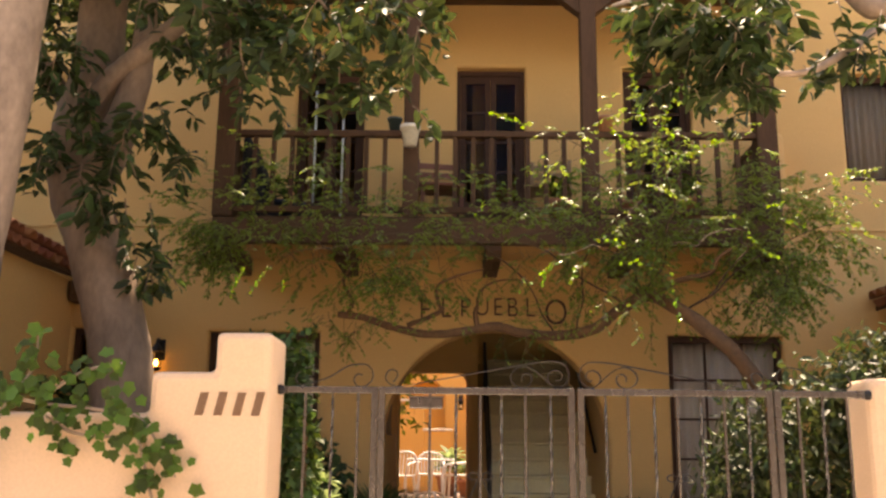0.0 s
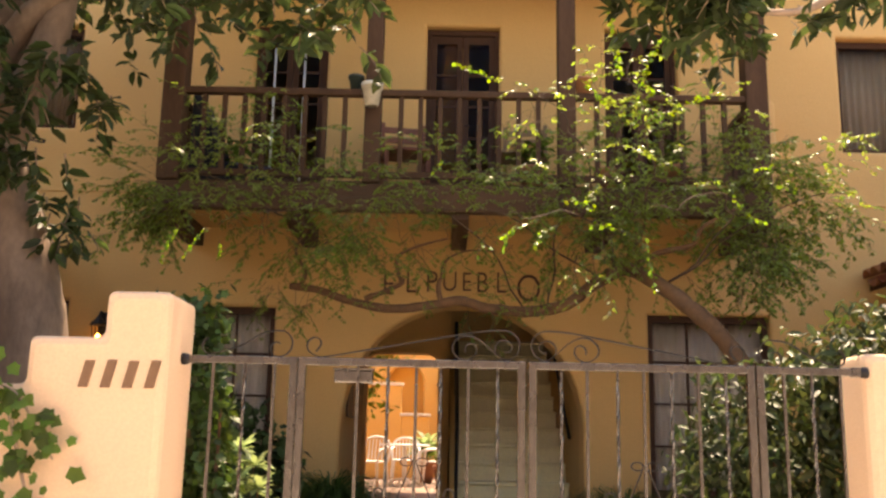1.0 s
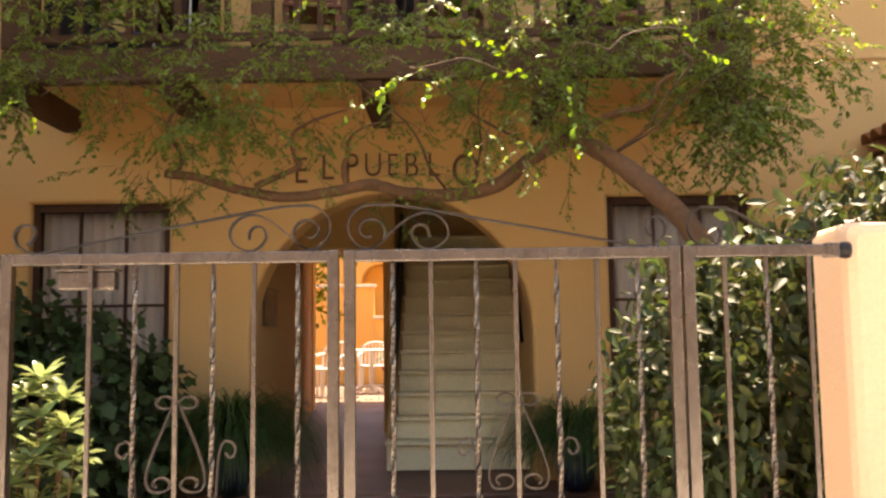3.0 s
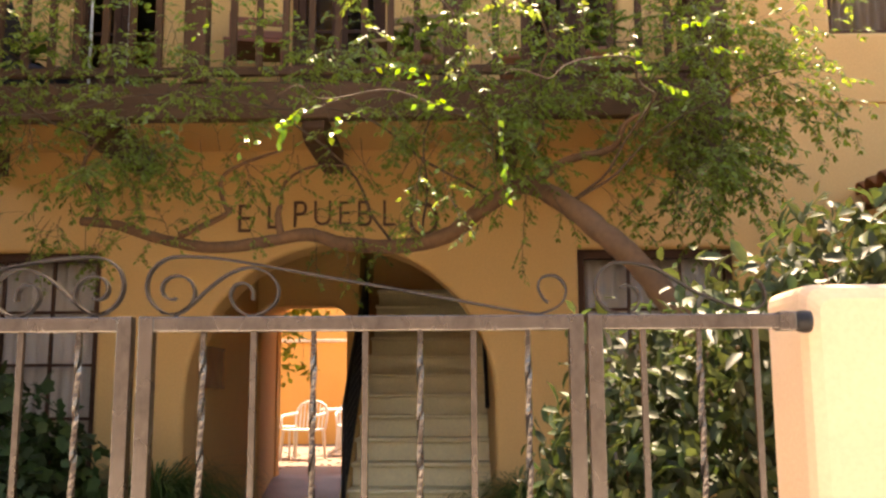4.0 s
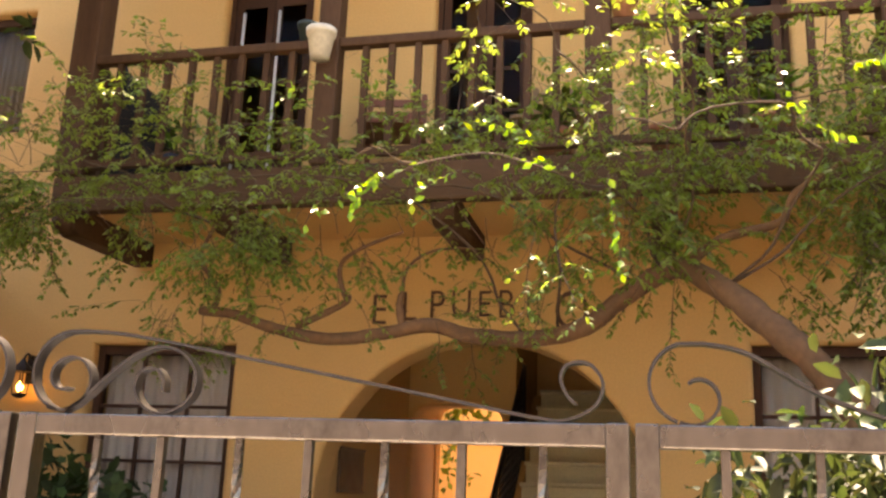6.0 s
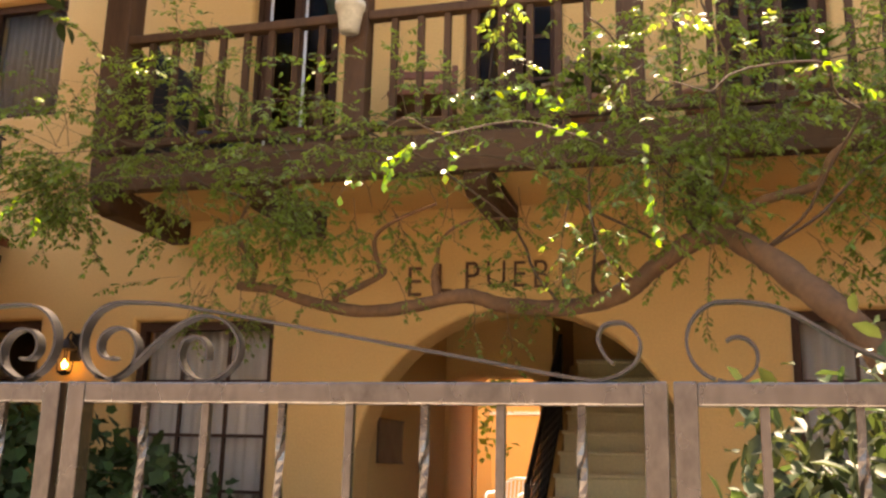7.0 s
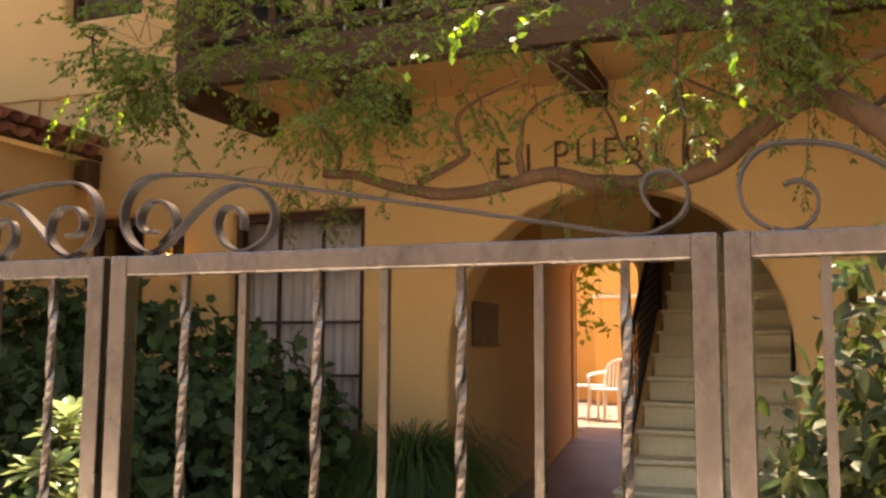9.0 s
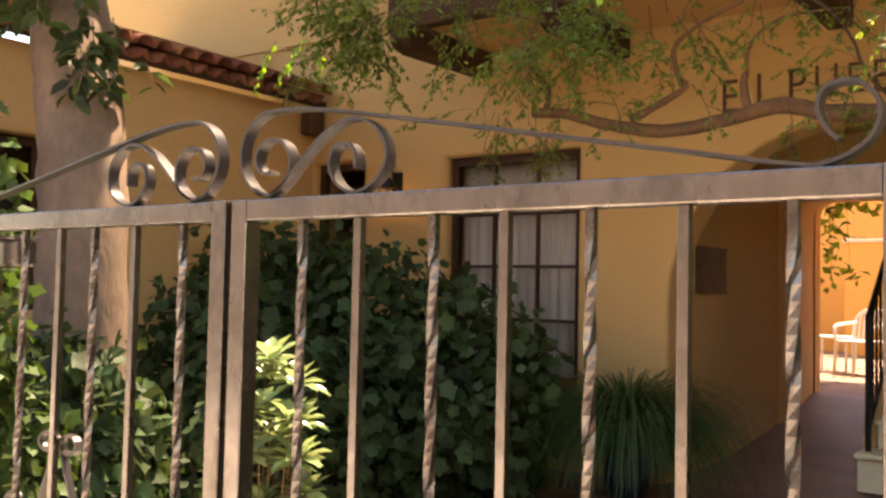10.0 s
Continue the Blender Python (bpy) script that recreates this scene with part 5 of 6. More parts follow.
    region(16, (-0.3, 0.55), (3.5, 3.7), (2.25, 2.55), (0.1, -0.2, 0.0), 0.6, 0.26, 0.7, 0.036)
    for x, y, z, ln in ((-1.50, 3.7, 2.38, 0.42), (-1.62, 3.7, 2.36, 0.30), (0.38, 3.5, 2.45, 0.34), (0.55, 2.3, 2.42, 0.40), (0.64, 2.2, 2.40, 0.42), (1.12, 3.3, 2.50, 0.50), (1.25, 3.1, 2.40, 0.24), (0.95, 3.5, 2.48, 0.26), (0.45, 3.45, 2.40, 0.28), (1.9, 2.9, 2.4, 0.3)):
        branchlet(rng, (x, y, z), (rng.normal(0, 0.15), -0.1, -1.0), ln, 0.5, 0.034, out, paths)
    add_leaves(ob, "foliage", "leaflet", LEAF_FEATHER, *out)
    # shoots that reach out into the sun: twigs with larger hanging leaves
    shoots = [((0.22, 1.72, 2.52), (-1.0, -0.3, -0.25), 0.40), ((0.10, 1.66, 2.50), (-0.3, -0.2, -0.5), 0.24), ((0.35, 1.75, 2.50), (-0.5, -0.3, -0.3), 0.24), ((-0.12, 1.60, 2.36), (-0.3, -0.1, -0.8), 0.16),
              ((0.88, 1.62, 2.42), (0.12, -0.1, -1.0), 0.36), ((0.80, 1.65, 2.42), (-0.5, -0.1, 0.25), 0.26), ((0.62, 1.8, 2.60), (-0.4, -0.3, 0.2), 0.30),
              ((-2.00, 2.20, 2.54), (-0.6, -0.15, -0.55), 0.28), ((-2.20, 2.18, 2.54), (-0.35, -0.15, -0.8), 0.26), ((-1.92, 2.20, 2.45), (0.1, -0.1, -0.6), 0.10),
              ((1.44, 1.70, 2.82), (0.10, -0.05, -1.0), 0.22), ((1.46, 1.68, 2.62), (0.9, -0.1, -0.35), 0.20),
              ((0.88, 2.35, 3.75), (-0.10, -0.1, 1.0), 0.62), ((0.98, 2.35, 3.55), (0.45, -0.1, 0.9), 0.55), ((1.05, 2.30, 3.40), (0.9, -0.1, 0.45), 0.55), ((0.95, 2.35, 3.35), (0.5, -0.1, 0.6), 0.34),
              ((0.80, 2.35, 3.55), (-0.6, -0.1, 0.35), 0.25), ((-0.05, 2.35, 3.72), (-0.9, -0.1, 0.35), 0.28),
              ((1.78, 2.25, 3.05), (0.9, -0.05, 0.3), 0.30), ((1.85, 2.25, 2.95), (0.9, 0.0, 0.0), 0.22), ((-0.38, 1.95, 2.96), (-0.3, -0.1, -0.2), 0.10)]
    for s, w, ln in shoots:
        lp, lw, lu, ls, stem = [], [], [], [], []
        p, d = np.array(s), np.array(w) / np.linalg.norm(w)
        for k in range(int(ln / 0.020)):
            stem.append(p.copy())
            d = d + np.array((0, 0, -0.035 if s[2] < 3.1 else 0.006)) + rng.normal(0, 0.05, 3)
            d /= np.linalg.norm(d)
            p = p + d * 0.020
            for _ in range(rng.integers(1 if s[0] < -1.5 else 0, 3) if s[2] < 3.1 else 2):
                lp.append(p + rng.normal(0, 0.004, 3)), lw.append(d * 0.5 + rng.normal(0, 0.6, 3) + np.array((0, 0, -0.45))), lu.append(rng.normal(0, 0.7, 3) + np.array((0, -0.6, 0.5))), ls.append((0.040 if s[2] < 3.1 else 0.046) * rng.uniform(0.6, 1.15))
        add_leaves(ob, "shoot", "oval", LEAF_SHOOT, lp, lw, lu, ls, "bright sunlit leafy shoot")
        paths.append(stem)
    # thin bare twigs among the leaves
    for _ in range(70):
        p = np.array((rng.uniform(-2.4, 2.3), rng.uniform(2.9, 3.6), rng.uniform(2.8, 3.4)))
        d = rng.normal(0, 1, 3) * np.array((1, 0.4, 0.7))
        d, bare = d / np.linalg.norm(d), []
        for _ in range(9):
            bare.append(p.copy())
            d = d + rng.normal(0, 0.12, 3)
            p = p + d / np.linalg.norm(d) * 0.055
        paths.append(bare)
    add_twigs(ob, paths, 0.0028, LIMB_BARK)


feathery_vine()


def grey_tree():
    rng = np.random.default_rng(21)
    ob = plant("garden_tree", "leaning grey-barked tree with dark glossy leaves", "tree")
    trunk = smooth_path([(-2.80, 1.55, 0.0), (-2.84, 1.58, 0.8), (-2.86, 1.6, 1.6), (-2.98, 1.64, 2.1), (-3.18, 1.70, 2.6), (-3.38, 1.76, 3.05), (-3.42, 1.82, 3.5), (-3.36, 1.9, 4.0), (-3.40, 2.0, 4.8), (-3.5, 2.1, 5.8)], 6)
    n = len(trunk)
    part("trunk", tube(trunk, [(0.26 - 0.04 * min(k / 9, 1) - 0.05 * k / n) for k in range(n)], 16, None, 0.09, 2), BARK, ob, smooth=True)
    limbs = [
        ([(-3.40, 1.80, 3.32), (-3.26, 1.72, 3.70), (-2.96, 1.66, 4.00), (-2.58, 1.58, 4.28), (-2.0, 1.30, 4.60), (-1.4, 1.05, 4.75), (-0.4, 0.85, 4.80), (0.6, 0.8, 4.95)], 0.10),
        ([(-3.42, 1.82, 3.55), (-3.75, 1.9, 4.0), (-4.1, 1.9, 4.6), (-4.6, 1.9, 5.2)], 0.09),
        ([(-2.0, 1.2, 4.66), (-1.7, 0.9, 4.3), (-1.45, 0.8, 3.95)], 0.03),
        ([(-1.2, 1.0, 4.75), (-1.0, 0.85, 4.3), (-0.92, 0.8, 3.85)], 0.025),
        ([(-2.5, 1.35, 4.55), (-2.3, 1.1, 4.2), (-2.1, 0.95, 3.85)], 0.025),
        ([(-3.30, 1.74, 2.95), (-3.06, 1.70, 3.45), (-2.96, 1.75, 4.1), (-3.0, 1.8, 5.2)], 0.17),
        ([(-3.40, 2.0, 4.6), (-2.6, 2.6, 5.2), (-1.6, 3.0, 5.5)], 0.07),
    ]
    for pts, r in limbs:
        path = smooth_path(pts, 6)
        m = len(path)
        part("limb", tube(path, [r * (1 - 0.75 * k / m) for k in range(m)], 9, None, 0.12, 4), BARK, ob, smooth=True)
    starts, ways = [], []
    # leafy hangings below the long limb
    for cx, cy, cz, rx, rz, k in ((-0.93, 0.80, 3.76, 0.13, 0.30, 19), (-1.22, 0.80, 3.95, 0.12, 0.22, 12), (-1.42, 0.80, 3.66, 0.22, 0.16, 19), (-1.30, 0.82, 3.48, 0.08, 0.14, 6), (-1.86, 0.85, 3.72, 0.14, 0.26, 13), (-1.84, 0.85, 3.52, 0.06, 0.14, 5), (-2.15, 0.95, 3.88, 0.25, 0.20, 24), (-1.75, 0.90, 4.08, 0.35, 0.14, 24), (-2.60, 1.20, 4.10, 0.25, 0.22, 13), (-1.0, 0.85, 4.05, 0.25, 0.12, 18)):
        for _ in range(k):
            starts.append((cx + rng.normal(0, rx * 0.6), cy + rng.normal(0, 0.25), cz + rng.normal(0, rz * 0.6))), ways.append((rng.normal(0, 0.7), rng.normal(-0.1, 0.6), -0.55 + rng.normal(0, 0.35)))
    # leaves that climb and hang about the trunk
    for cx, cy, cz, rx, rz, k in ((-3.20, 1.42, 3.45, 0.16, 0.25, 16), (-2.98, 1.42, 2.95, 0.14, 0.28, 15), (-2.78, 1.5, 2.62, 0.10, 0.2, 6), (-2.66, 1.62, 2.40, 0.07, 0.18, 8), (-2.82, 1.45, 3.42, 0.14, 0.16, 12), (-3.45, 1.35, 3.9, 0.20, 0.25, 16), (-3.5, 1.55, 3.3, 0.12, 0.2, 8), (-2.55, 1.55, 3.2, 0.14, 0.08, 5)):
        for _ in range(k):
            starts.append((cx + rng.normal(0, rx * 0.7), cy + rng.normal(0, 0.10), cz + rng.normal(0, rz * 0.7))), ways.append((rng.normal(0.1, 0.5), rng.normal(-0.3, 0.4), -0.8 + rng.normal(0, 0.3)))
    # the crown above, out of view, thickened to shade the garden and upper wall
    for _ in range(760):
        a, r = rng.uniform(0, 2 * math.pi), math.sqrt(rng.random())
        spot = (-3.0 + 1.7 * r * math.cos(a), 2.0 + 1.8 * r * math.sin(a), 5.2 + rng.normal(0, 0.45) + 0.4 * (1 - r))
        if spot[1] < 2.7 or spot[0] < -2.9:          # gap left so that sun reaches the shoots and the plant below
            starts.append(spot), ways.append((rng.normal(0, 1), rng.normal(0, 1), rng.normal(-0.1, 0.4)))
    # more unseen sprays, added to keep skylight off the upper left wall
    for _ in range(900):
        x, y = rng.uniform(-6.2, -1.6), rng.uniform(0.2, 4.0)
        if y < 2.7 or x < -2.9 or (x < -2.45 and y < 3.0):
            starts.append((x, y, rng.uniform(4.7, 5.9) + 0.3 * max(0, 1.2 - y))), ways.append((rng.normal(0, 1), rng.normal(0, 1), rng.normal(-0.1, 0.4)))
    paths, lp, lw, lu, ls = sprays(rng, starts, ways, 0.24, 0.145, 0.028, 0.7, 0.8, 1)
    add_leaves(ob, "crown", "broad", LEAF_TREE, lp, lw, lu, ls)
    add_twigs(ob, paths, 0.006, BARK)


grey_tree()


def side_tree():
    rng = np.random.default_rng(31)
    ob = plant("garden_tree", "tree with dark glossy leaves reaching over the gate", "tree")
    trunk = smooth_path([(3.42, 0.95, 0.0), (3.40, 0.95, 1.5), (3.30, 0.95, 3.0), (3.15, 0.95, 4.2), (3.0, 1.0, 5.6)], 5)
    n = len(trunk)
    part("trunk", tube(trunk, [0.22 - 0.1 * k / n for k in range(n)], 12, None, 0.1, 6), BARK_PALE, ob, smooth=True)
    for pts, r in (([(3.18, 0.95, 4.1), (2.6, 0.85, 4.15), (2.15, 0.8, 3.98), (1.95, 0.78, 4.05), (1.6, 0.75, 4.5)], 0.12), ([(2.2, 0.8, 3.95), (1.95, 0.74, 3.72), (1.62, 0.68, 3.50), (1.38, 0.66, 3.46), (1.15, 0.7, 3.52)], 0.035), ([(1.8, 0.78, 4.2), (1.2, 0.8, 4.2), (0.7, 0.85, 4.1), (0.4, 0.85, 4.0)], 0.04)):
        path = smooth_path(pts, 6)
        m = len(path)
        part("limb", tube(path, [r * (1 - 0.7 * k / m) for k in range(m)], 9, None, 0.12, 4), BARK_PALE, ob, smooth=True)
    starts, ways = [], []
    for cx, cy, cz, rx, rz, k in ((0.72, 0.85, 3.95, 0.22, 0.10, 22), (0.95, 0.8, 3.78, 0.20, 0.18, 46), (1.12, 0.75, 3.58, 0.12, 0.13, 26), (1.22, 0.78, 3.85, 0.22, 0.18, 40), (1.58, 0.75, 3.52, 0.16, 0.07, 9), (1.85, 0.75, 3.78, 0.12, 0.10, 9), (2.0, 0.8, 3.70, 0.10, 0.06, 5)):
        for _ in range(k):
            starts.append((cx + rng.normal(0, rx * 0.6), cy + rng.normal(0, 0.22), cz + rng.normal(0, rz * 0.6))), ways.append((rng.normal(-0.1, 0.7), rng.normal(-0.1, 0.6), -0.5 + rng.normal(0, 0.35)))
    for _ in range(16):
        a, r = rng.uniform(0, 2 * math.pi), math.sqrt(rng.random())
        starts.append((2.0 + 1.5 * r * math.cos(a), 1.0 + 1.2 * r * math.sin(a), 4.8 + rng.normal(0, 0.35))), ways.append((rng.normal(0, 1), rng.normal(0, 1), rng.normal(-0.1, 0.4)))
    paths, lp, lw, lu, ls = sprays(rng, starts, ways, 0.24, 0.145, 0.028, 0.7, 0.8, 1)
    add_leaves(ob, "crown", "broad", LEAF_TREE, lp, lw, lu, ls)
    add_twigs(ob, paths, 0.006, BARK_PALE)


side_tree()


def pale_tree():
    rng = np.random.default_rng(41)
    ob = plant("garden_tree", "pale smooth-barked tree behind the street wall", "tree")
    trunk = smooth_path([(-3.78, 0.9, 0.0), (-3.74, 0.9, 1.5), (-3.64, 0.9, 2.6), (-3.56, 0.9, 3.6), (-3.52, 0.95, 4.8), (-3.6, 1.0, 5.8)], 6)
    n = len(trunk)
    part("trunk", tube(trunk, [0.24 - 0.07 * k / n for k in range(n)], 16, None, 0.07, 8), BARK_PALE, ob, smooth=True)
    starts, ways = [], []
    # crown out of view, filled out to darken the wall and garden
    for _ in range(420):
        a, r = rng.uniform(0, 2 * math.pi), math.sqrt(rng.random())
        starts.append((-4.2 + 1.6 * r * math.cos(a), 1.2 + 1.4 * r * math.sin(a), 5.4 + rng.normal(0, 0.35))), ways.append((rng.normal(0, 1), rng.normal(0, 1), rng.normal(-0.1, 0.4)))
    paths, lp, lw, lu, ls = sprays(rng, starts, ways, 0.30, 0.12, 0.042, 0.6, 0.75, 1)
    add_leaves(ob, "crown", "lance", LEAF_TREE, lp, lw, lu, ls)
    add_twigs(ob, paths, 0.006, BARK_PALE)


pale_tree()

blob_bush("ivy_bush", "dense dark lobed-leaf ivy bush before the window", [((-2.25, 3.75, 0.75), (0.66, 0.45, 0.72)), ((-3.0, 3.6, 0.9), (0.75, 0.55, 0.82)), ((-3.85, 3.7, 0.95), (0.7, 0.55, 0.85)), ((-2.6, 3.3, 0.5), (0.9, 0.45, 0.6)), ((-1.85, 3.8, 0.55), (0.30, 0.35, 0.62)), ((-2.55, 2.45, 0.55), (0.55, 0.45, 0.68)), ((-2.15, 2.35, 0.40), (0.35, 0.35, 0.50)), ((-3.2, 2.7, 0.65), (0.5, 0.5, 0.75)), ((-2.45, 1.55, 0.42), (0.28, 0.28, 0.52)), ((-2.25, 1.15, 0.50), (0.45, 0.25, 0.66)), ((-2.9, 1.2, 0.5), (0.4, 0.25, 0.6))],
          0.095, "lobed", LEAF_IVY, 13000, 51, VINE_BARK)
blob_bush("glossy_shrub", "large glossy-leaved shrub beside the gate pier", [((1.75, 1.25, 0.75), (0.62, 0.62, 0.95)), ((2.3, 1.4, 0.85), (0.6, 0.7, 0.98)), ((1.36, 1.45, 0.72), (0.38, 0.45, 0.84)), ((2.1, 1.0, 1.55), (0.5, 0.45, 0.38)), ((2.65, 1.1, 1.62), (0.6, 0.45, 0.36)), ((1.95, 0.85, 1.35), (0.45, 0.35, 0.36))],
          0.080, "broad", LEAF_SHRUB, 15000, 52, VINE_BARK)
blob_bush("climbing_ivy", "fresh green ivy climbing behind the gate pier", [((-1.46, 0.36, 0.9), (0.10, 0.16, 0.92)), ((-1.45, 0.45, 0.45), (0.16, 0.25, 0.6)), ((-1.62, 0.32, 1.62), (0.16, 0.10, 0.16))],
          0.052, "lobed", LEAF_CLIMB, 2600, 53, VINE_BARK, category="ivy")
blob_bush("low_shrub", "low dark shrub behind the street wall", [((-2.4, 1.2, 0.30), (0.5, 0.4, 0.32)), ((-3.3, 0.9, 0.45), (0.7, 0.5, 0.5)), ((-2.1, 1.9, 0.45), (0.4, 0.5, 0.42))],
          0.07, "oval", LEAF_IVY, 2600, 54, VINE_BARK)


def rosette_plant(name, label, place, heads, leaf, mat, seed, n=16, shape="lance"):
    """Heads of broad pointed leaves on short stems."""
    rng = np.random.default_rng(seed)
    ob = plant(name, label, "plant")
    P, W, U, S, stems = [], [], [], [], []
    for hx, hy, hz in heads:
        c = np.array(place) + np.array((hx, hy, hz))
        stems.append([np.array((place[0] + hx * 0.4, place[1] + hy * 0.4, place[2])), c])
        for k in range(n):
            a = k * 2.4
            e = 0.9 - 1.3 * k / n
            w = np.array((math.cos(a) * math.cos(e), math.sin(a) * math.cos(e), math.sin(e)))
            P.append(c + w * 0.01), W.append(w), U.append(np.array((0, 0, 1)) + rng.normal(0, 0.15, 3)), S.append(leaf * rng.uniform(0.7, 1.2))
    add_leaves(ob, "foliage", shape, mat, P, W, U, S)
    add_twigs(ob, stems, 0.006, VINE_BARK)
    return ob


rosette_plant("sunlit_plant", "glossy green shrub near the gate, sunlight put into its pale leaves", (-1.58, 1.60, 0.03), [(0.02, 0, 1.02), (0.10, 0.06, 0.93), (-0.07, 0.05, 0.95), (0.04, -0.08, 0.85), (0.15, -0.03, 0.80), (-0.08, -0.05, 0.82), (0.08, 0.10, 0.78), (-0.03, 0.08, 0.70), (0.02, -0.12, 0.66), (0.10, 0.05, 0.62), (-0.06, -0.12, 0.56), (0.12, 0.10, 0.50), (0.0, 0.0, 0.46), (-0.10, 0.06, 0.60), (0.18, 0.0, 0.66)], 0.115, LEAF_PALE, 61, 18, "broad")
# pale sprigs set among the ivy as its sunlit spots
rosette_plant("sunlit_plant", "small glossy sprigs among ivy, sun glints put into their pale colour", (-2.30, 0.98, 0.03), [(-0.06, 0, 1.06), (0.02, 0.05, 1.00), (0.12, 0.05, 0.88), (-0.12, 0.02, 0.60), (-0.08, 0.05, 0.50), (0.04, 0.0, 0.48)], 0.06, LEAF_PALE, 62, 7, "broad")


def grass_pot(place, blades, length, label, seed):
    """A pot of long arching grass; the pot and the grass are two things."""
    rng = np.random.default_rng(seed)
    pot(place, 0.15, 0.28, BLUEPOT, "cobalt blue glazed pot beside the arch", "garden_pot", rim=False)
    ob = plant("arching_grass", label, "grass plant")
    verts, faces = [], []
    for _ in range(blades):
        a = rng.uniform(0, 2 * math.pi)
        ln = length * rng.uniform(0.6, 1.15)
        d = np.array((math.cos(a), math.sin(a), 0))
        side = np.array((-d[1], d[0], 0)) * 0.0075
        p = np.array(place) + np.array((0, 0, 0.26)) + d * rng.uniform(0.0, 0.12)
        e = rng.uniform(0.75, 1.5)
        base = len(verts)
        for k in range(6):
            f = k / 5
            w = side * (1 - f * 0.9)
            verts += [p + w, p - w]
            ang = e - f * rng.uniform(2.1, 3.0)
            p = p + (d * math.cos(ang) + np.array((0, 0, math.sin(ang)))) * ln / 5
            if k:
                b = base + 2 * k
                faces.append((b - 2, b - 1, b + 1, b))
    data = bpy.data.meshes.new("blades")
    data.from_pydata([tuple(v) for v in verts], [], faces)
    link_mesh("blades", data, LEAF_GRASS, ob)


grass_pot((-1.34, 4.40, 0.083), 2600, 1.0, "dark green arching grass in a blue pot", 71)
grass_pot((1.24, 4.45, 0.083), 1700, 0.82, "dark arching grass in a blue pot", 72)


for x, y, z in ((-2.35, 4.35, 0.2), (0.42, 4.25, 0.2), (1.72, 4.22, 0.22)):
    rosette_plant("potted_plant", "green potted plant on the balcony deck", (x, y, DECK + z - 0.03), [(0, 0, 0.12), (0.06, 0, 0.24), (-0.06, 0.03, 0.20)], 0.16, LEAF_CREEP, int(x * 10) + 60, 12)


def wall_creeper():
    rng = np.random.default_rng(81)
    ob = plant("wall_creeper", "green lobed-leaf creeper hanging over the street wall", "creeper")
    lines = [[(-3.1, -0.10, 1.28), (-2.85, -0.26, 1.40), (-2.6, -0.30, 1.36), (-2.3, -0.28, 1.33), (-2.12, -0.26, 1.30), (-2.0, -0.25, 1.15), (-1.92, -0.25, 1.02)],
             [(-2.9, -0.27, 1.1), (-2.75, -0.30, 1.33), (-2.62, -0.32, 1.52), (-2.6, -0.33, 1.70)], [(-2.6, -0.3, 1.36), (-2.4, -0.3, 1.50), (-2.2, -0.3, 1.55)], [(-2.12, -0.26, 1.25), (-2.05, -0.25, 1.0), (-2.0, -0.25, 0.85)], [(-2.85, -0.26, 1.4), (-2.9, -0.3, 1.6)],
             [(-2.55, -0.27, 1.30), (-2.42, -0.26, 1.22), (-2.2, -0.25, 1.20)]]
    P, W, U, S = [], [], [], []
    for line in lines:
        path = smooth_path(line, 6)
        m = len(path)
        part("stem", tube(path, [0.012 - 0.007 * k / m for k in range(m)], 6), BARK_PALE, ob, smooth=True)
        for p in path[2:]:
            for _ in range(3):
                P.append(np.array(p) + rng.normal(0, 1, 3) * np.array((0.055, 0.02, 0.05)) + np.array((0, -0.03, 0)))
                W.append((rng.normal(0.2, 0.6), rng.normal(-0.1, 0.2), -0.7 + rng.normal(0, 0.4)))
                U.append((rng.normal(0, 0.35), -1, 0.45 + rng.normal(0, 0.3)))
                S.append(0.064 * rng.uniform(0.6, 1.25))
    add_leaves(ob, "foliage", "lobed", LEAF_CREEP, P, W, U, S)


wall_creeper()


# ---- courtyard things ----
def resin_chair():
    ob = empty("garden_chair")
    for x in (-0.22, 0.22):
        for y in (-0.22, 0.20):
            part("leg", tube([(x * 1.12, y * 1.12, 0), (x, y, 0.42)], [0.022, 0.028], 8), PLASTIC, ob)
        part("armrest", tube(smooth_path([(x * 1.02, -0.22, 0.40), (x * 1.18, -0.20, 0.60), (x * 1.20, 0.0, 0.64), (x * 1.02, 0.24, 0.66)], 4), 0.02, 8), PLASTIC, ob, smooth=True)
    part("seat", box(-0.24, 0.24, -0.25, 0.22, 0.41, 0.44), PLASTIC, ob, bevel=0.012)
    for k in range(7):
        x = -0.18 + 0.06 * k
        part("back_slat", tube([(x, 0.22, 0.43), (x * 1.05, 0.29, 0.80 - 0.5 * x * x)], 0.013, 6), PLASTIC, ob)
    part("back_frame", tube(smooth_path([(-0.24, 0.21, 0.42), (-0.25, 0.27, 0.68), (-0.16, 0.30, 0.80), (0, 0.31, 0.835), (0.16, 0.30, 0.80), (0.25, 0.27, 0.68), (0.24, 0.21, 0.42)], 5), 0.02, 8), PLASTIC, ob, smooth=True)
    return tagged(ob, "white moulded resin garden chair in the sun", "chair", group="courtyard chairs")


chair = resin_chair()
chair.matrix_basis = pose(-1.57, 11.9, 0.38, 0, 0, -18)
for x, y, a in ((-0.50, 13.0, -80), (-1.05, 13.75, 0)):
    copy_thing(chair, pose(x, y, 0.38, 0, 0, a))
side_table = empty("side_table", (-2.0, 12.25, 0.38))
part("tabletop", box(-0.24, 0.24, -0.24, 0.24, 0.44, 0.47), PLASTIC, side_table, bevel=0.01)
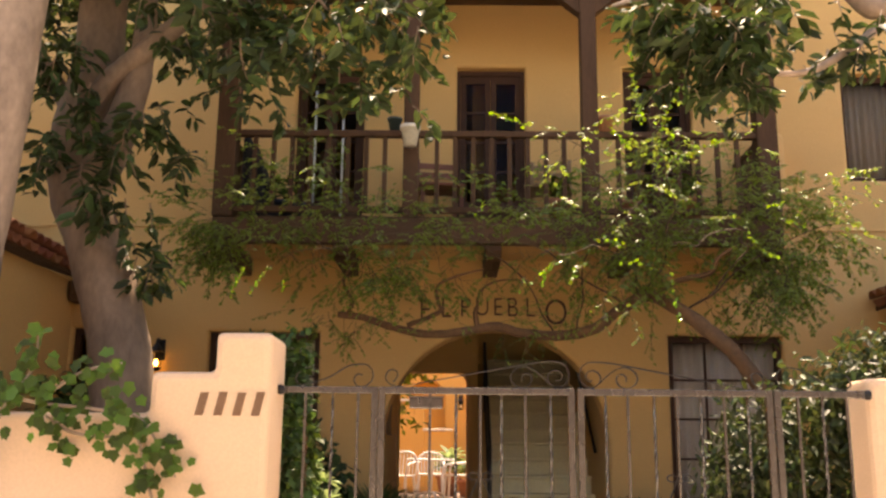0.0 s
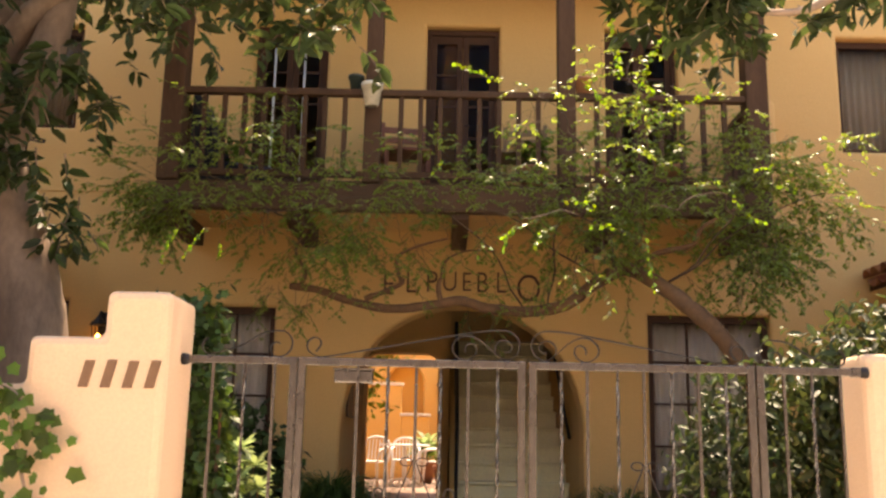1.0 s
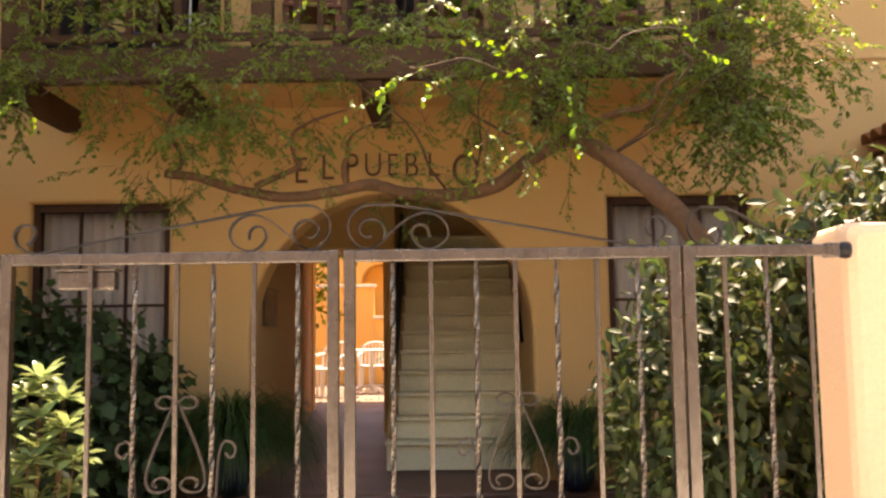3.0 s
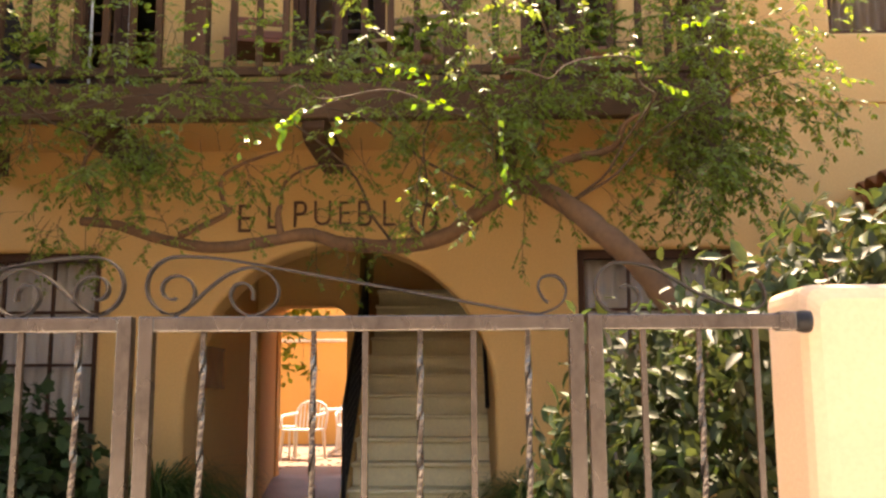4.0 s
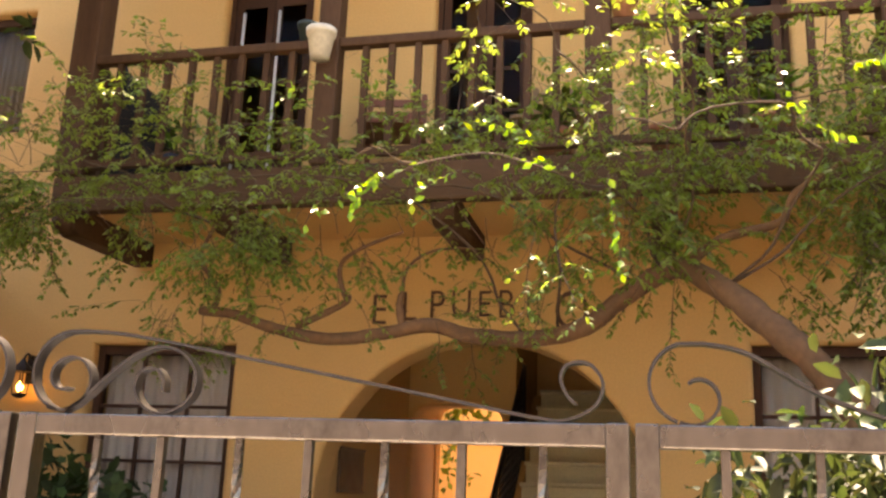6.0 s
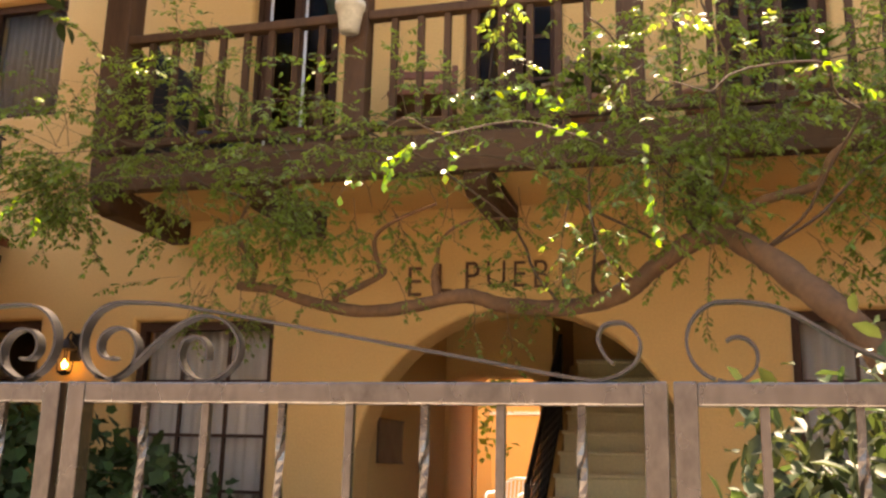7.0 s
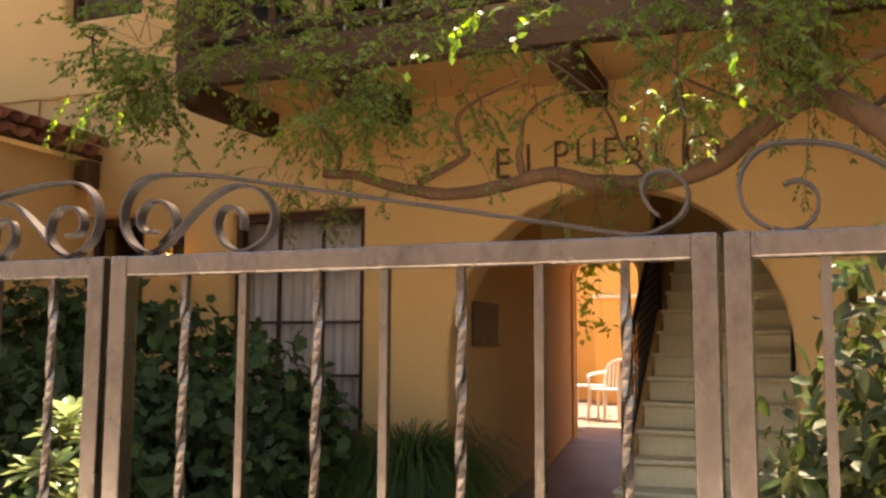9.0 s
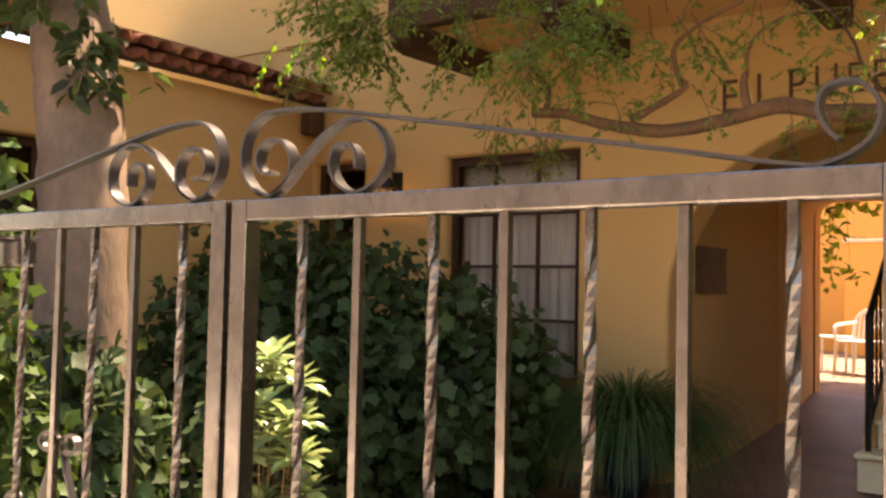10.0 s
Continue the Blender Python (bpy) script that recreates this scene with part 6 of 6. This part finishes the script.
for x in (-0.2, 0.2):
    for y in (-0.2, 0.2):
        part("leg", tube([(x, y, 0), (x, y, 0.44)], 0.018, 8), PLASTIC, side_table)
tagged(side_table, "small white resin side table beside the chair", "table")
table = empty("garden_table", (-1.03, 12.95, 0.38))
part("tabletop", lathe([(0.42, 0.68), (0.45, 0.69), (0.45, 0.71), (0.42, 0.72)], 32), PLASTIC, table, smooth=False)
part("column", tube([(0, 0, 0.05), (0, 0, 0.68)], 0.04, 12), PLASTIC, table)
for k in range(4):
    a = k * math.pi / 2 + 0.4
    part("foot", tube(smooth_path([(0, 0, 0.12), (0.18 * math.cos(a), 0.18 * math.sin(a), 0.10), (0.32 * math.cos(a), 0.32 * math.sin(a), 0.02)], 3), 0.022, 8), PLASTIC, table)
tagged(table, "round white resin garden table in the sun", "table")
pot((-0.72, 14.4, 0.38), 0.24, 0.42, CLAY, "terracotta pot with sunlit spiky plant", "garden_pot")
rosette_plant("spiky_plant", "sunlit yellow-green spiky plant in the courtyard pot", (-0.72, 14.4, 0.75), [(0, 0, 0.25), (0.15, 0, 0.15), (-0.15, 0.05, 0.18), (0.05, 0.12, 0.35)], 0.34, LEAF_PALE, 91, 18)
pot((-0.35, 13.9, 0.38), 0.18, 0.34, CLAY, "terracotta pot beside the garden chairs", "garden_pot")
rosette_plant("spiky_plant", "green spiky plant in a terracotta pot", (-0.35, 13.9, 0.68), [(0, 0, 0.2), (0.1, 0, 0.3)], 0.26, LEAF_CREEP, 92, 16)


def hanging_vine():
    rng = np.random.default_rng(95)
    ob = plant("hanging_vine", "green leafy vine hanging beyond the passage", "vine")
    P, W, U, S, paths = [], [], [], [], []
    for x, z, rx, rz, n in ((-1.36, 2.22, 0.12, 0.16, 60), (-1.12, 2.40, 0.18, 0.07, 34), (-1.38, 1.90, 0.05, 0.12, 16), (-1.22, 1.66, 0.13, 0.06, 15), (-1.40, 1.62, 0.05, 0.10, 8)):
        paths.append([np.array((x + 0.02 * math.sin(q), 9.55, 2.95 + (z - 2.95) * q / 9)) for q in range(10)])
        for _ in range(n):
            P.append(np.array((x + rng.normal(0, rx), 9.55 + rng.normal(0, 0.08), z + rng.normal(0, rz)))), W.append((rng.normal(0, 0.8), rng.normal(0, 0.6), -0.6)), U.append(rng.normal(0, 0.5, 3) + np.array((0, -0.6, 0.8))), S.append(0.12 * rng.uniform(0.6, 1.2))
    add_leaves(ob, "foliage", "oval", LEAF_FEATHER, P, W, U, S)
    add_twigs(ob, paths, 0.005, VINE_BARK)


hanging_vine()
litter = np.random.default_rng(97)
k = 260
fallen = link_mesh("fallen_leaves", leaves_mesh("fallen_leaves", np.column_stack((litter.uniform(-3, 0.5, k), litter.uniform(10, 14, k), np.full(k, 0.386))), litter.normal(0, 1, (k, 3)) * (1, 1, 0.05), np.tile((0.0, 0.0, 1.0), (k, 1)) + litter.normal(0, 0.15, (k, 3)), 0.09 * litter.uniform(0.6, 1.3, k), "oval"), TAN_WOOD)
tagged(fallen, "dry tan leaves scattered on the courtyard paving", "leaves", kind="stuff")
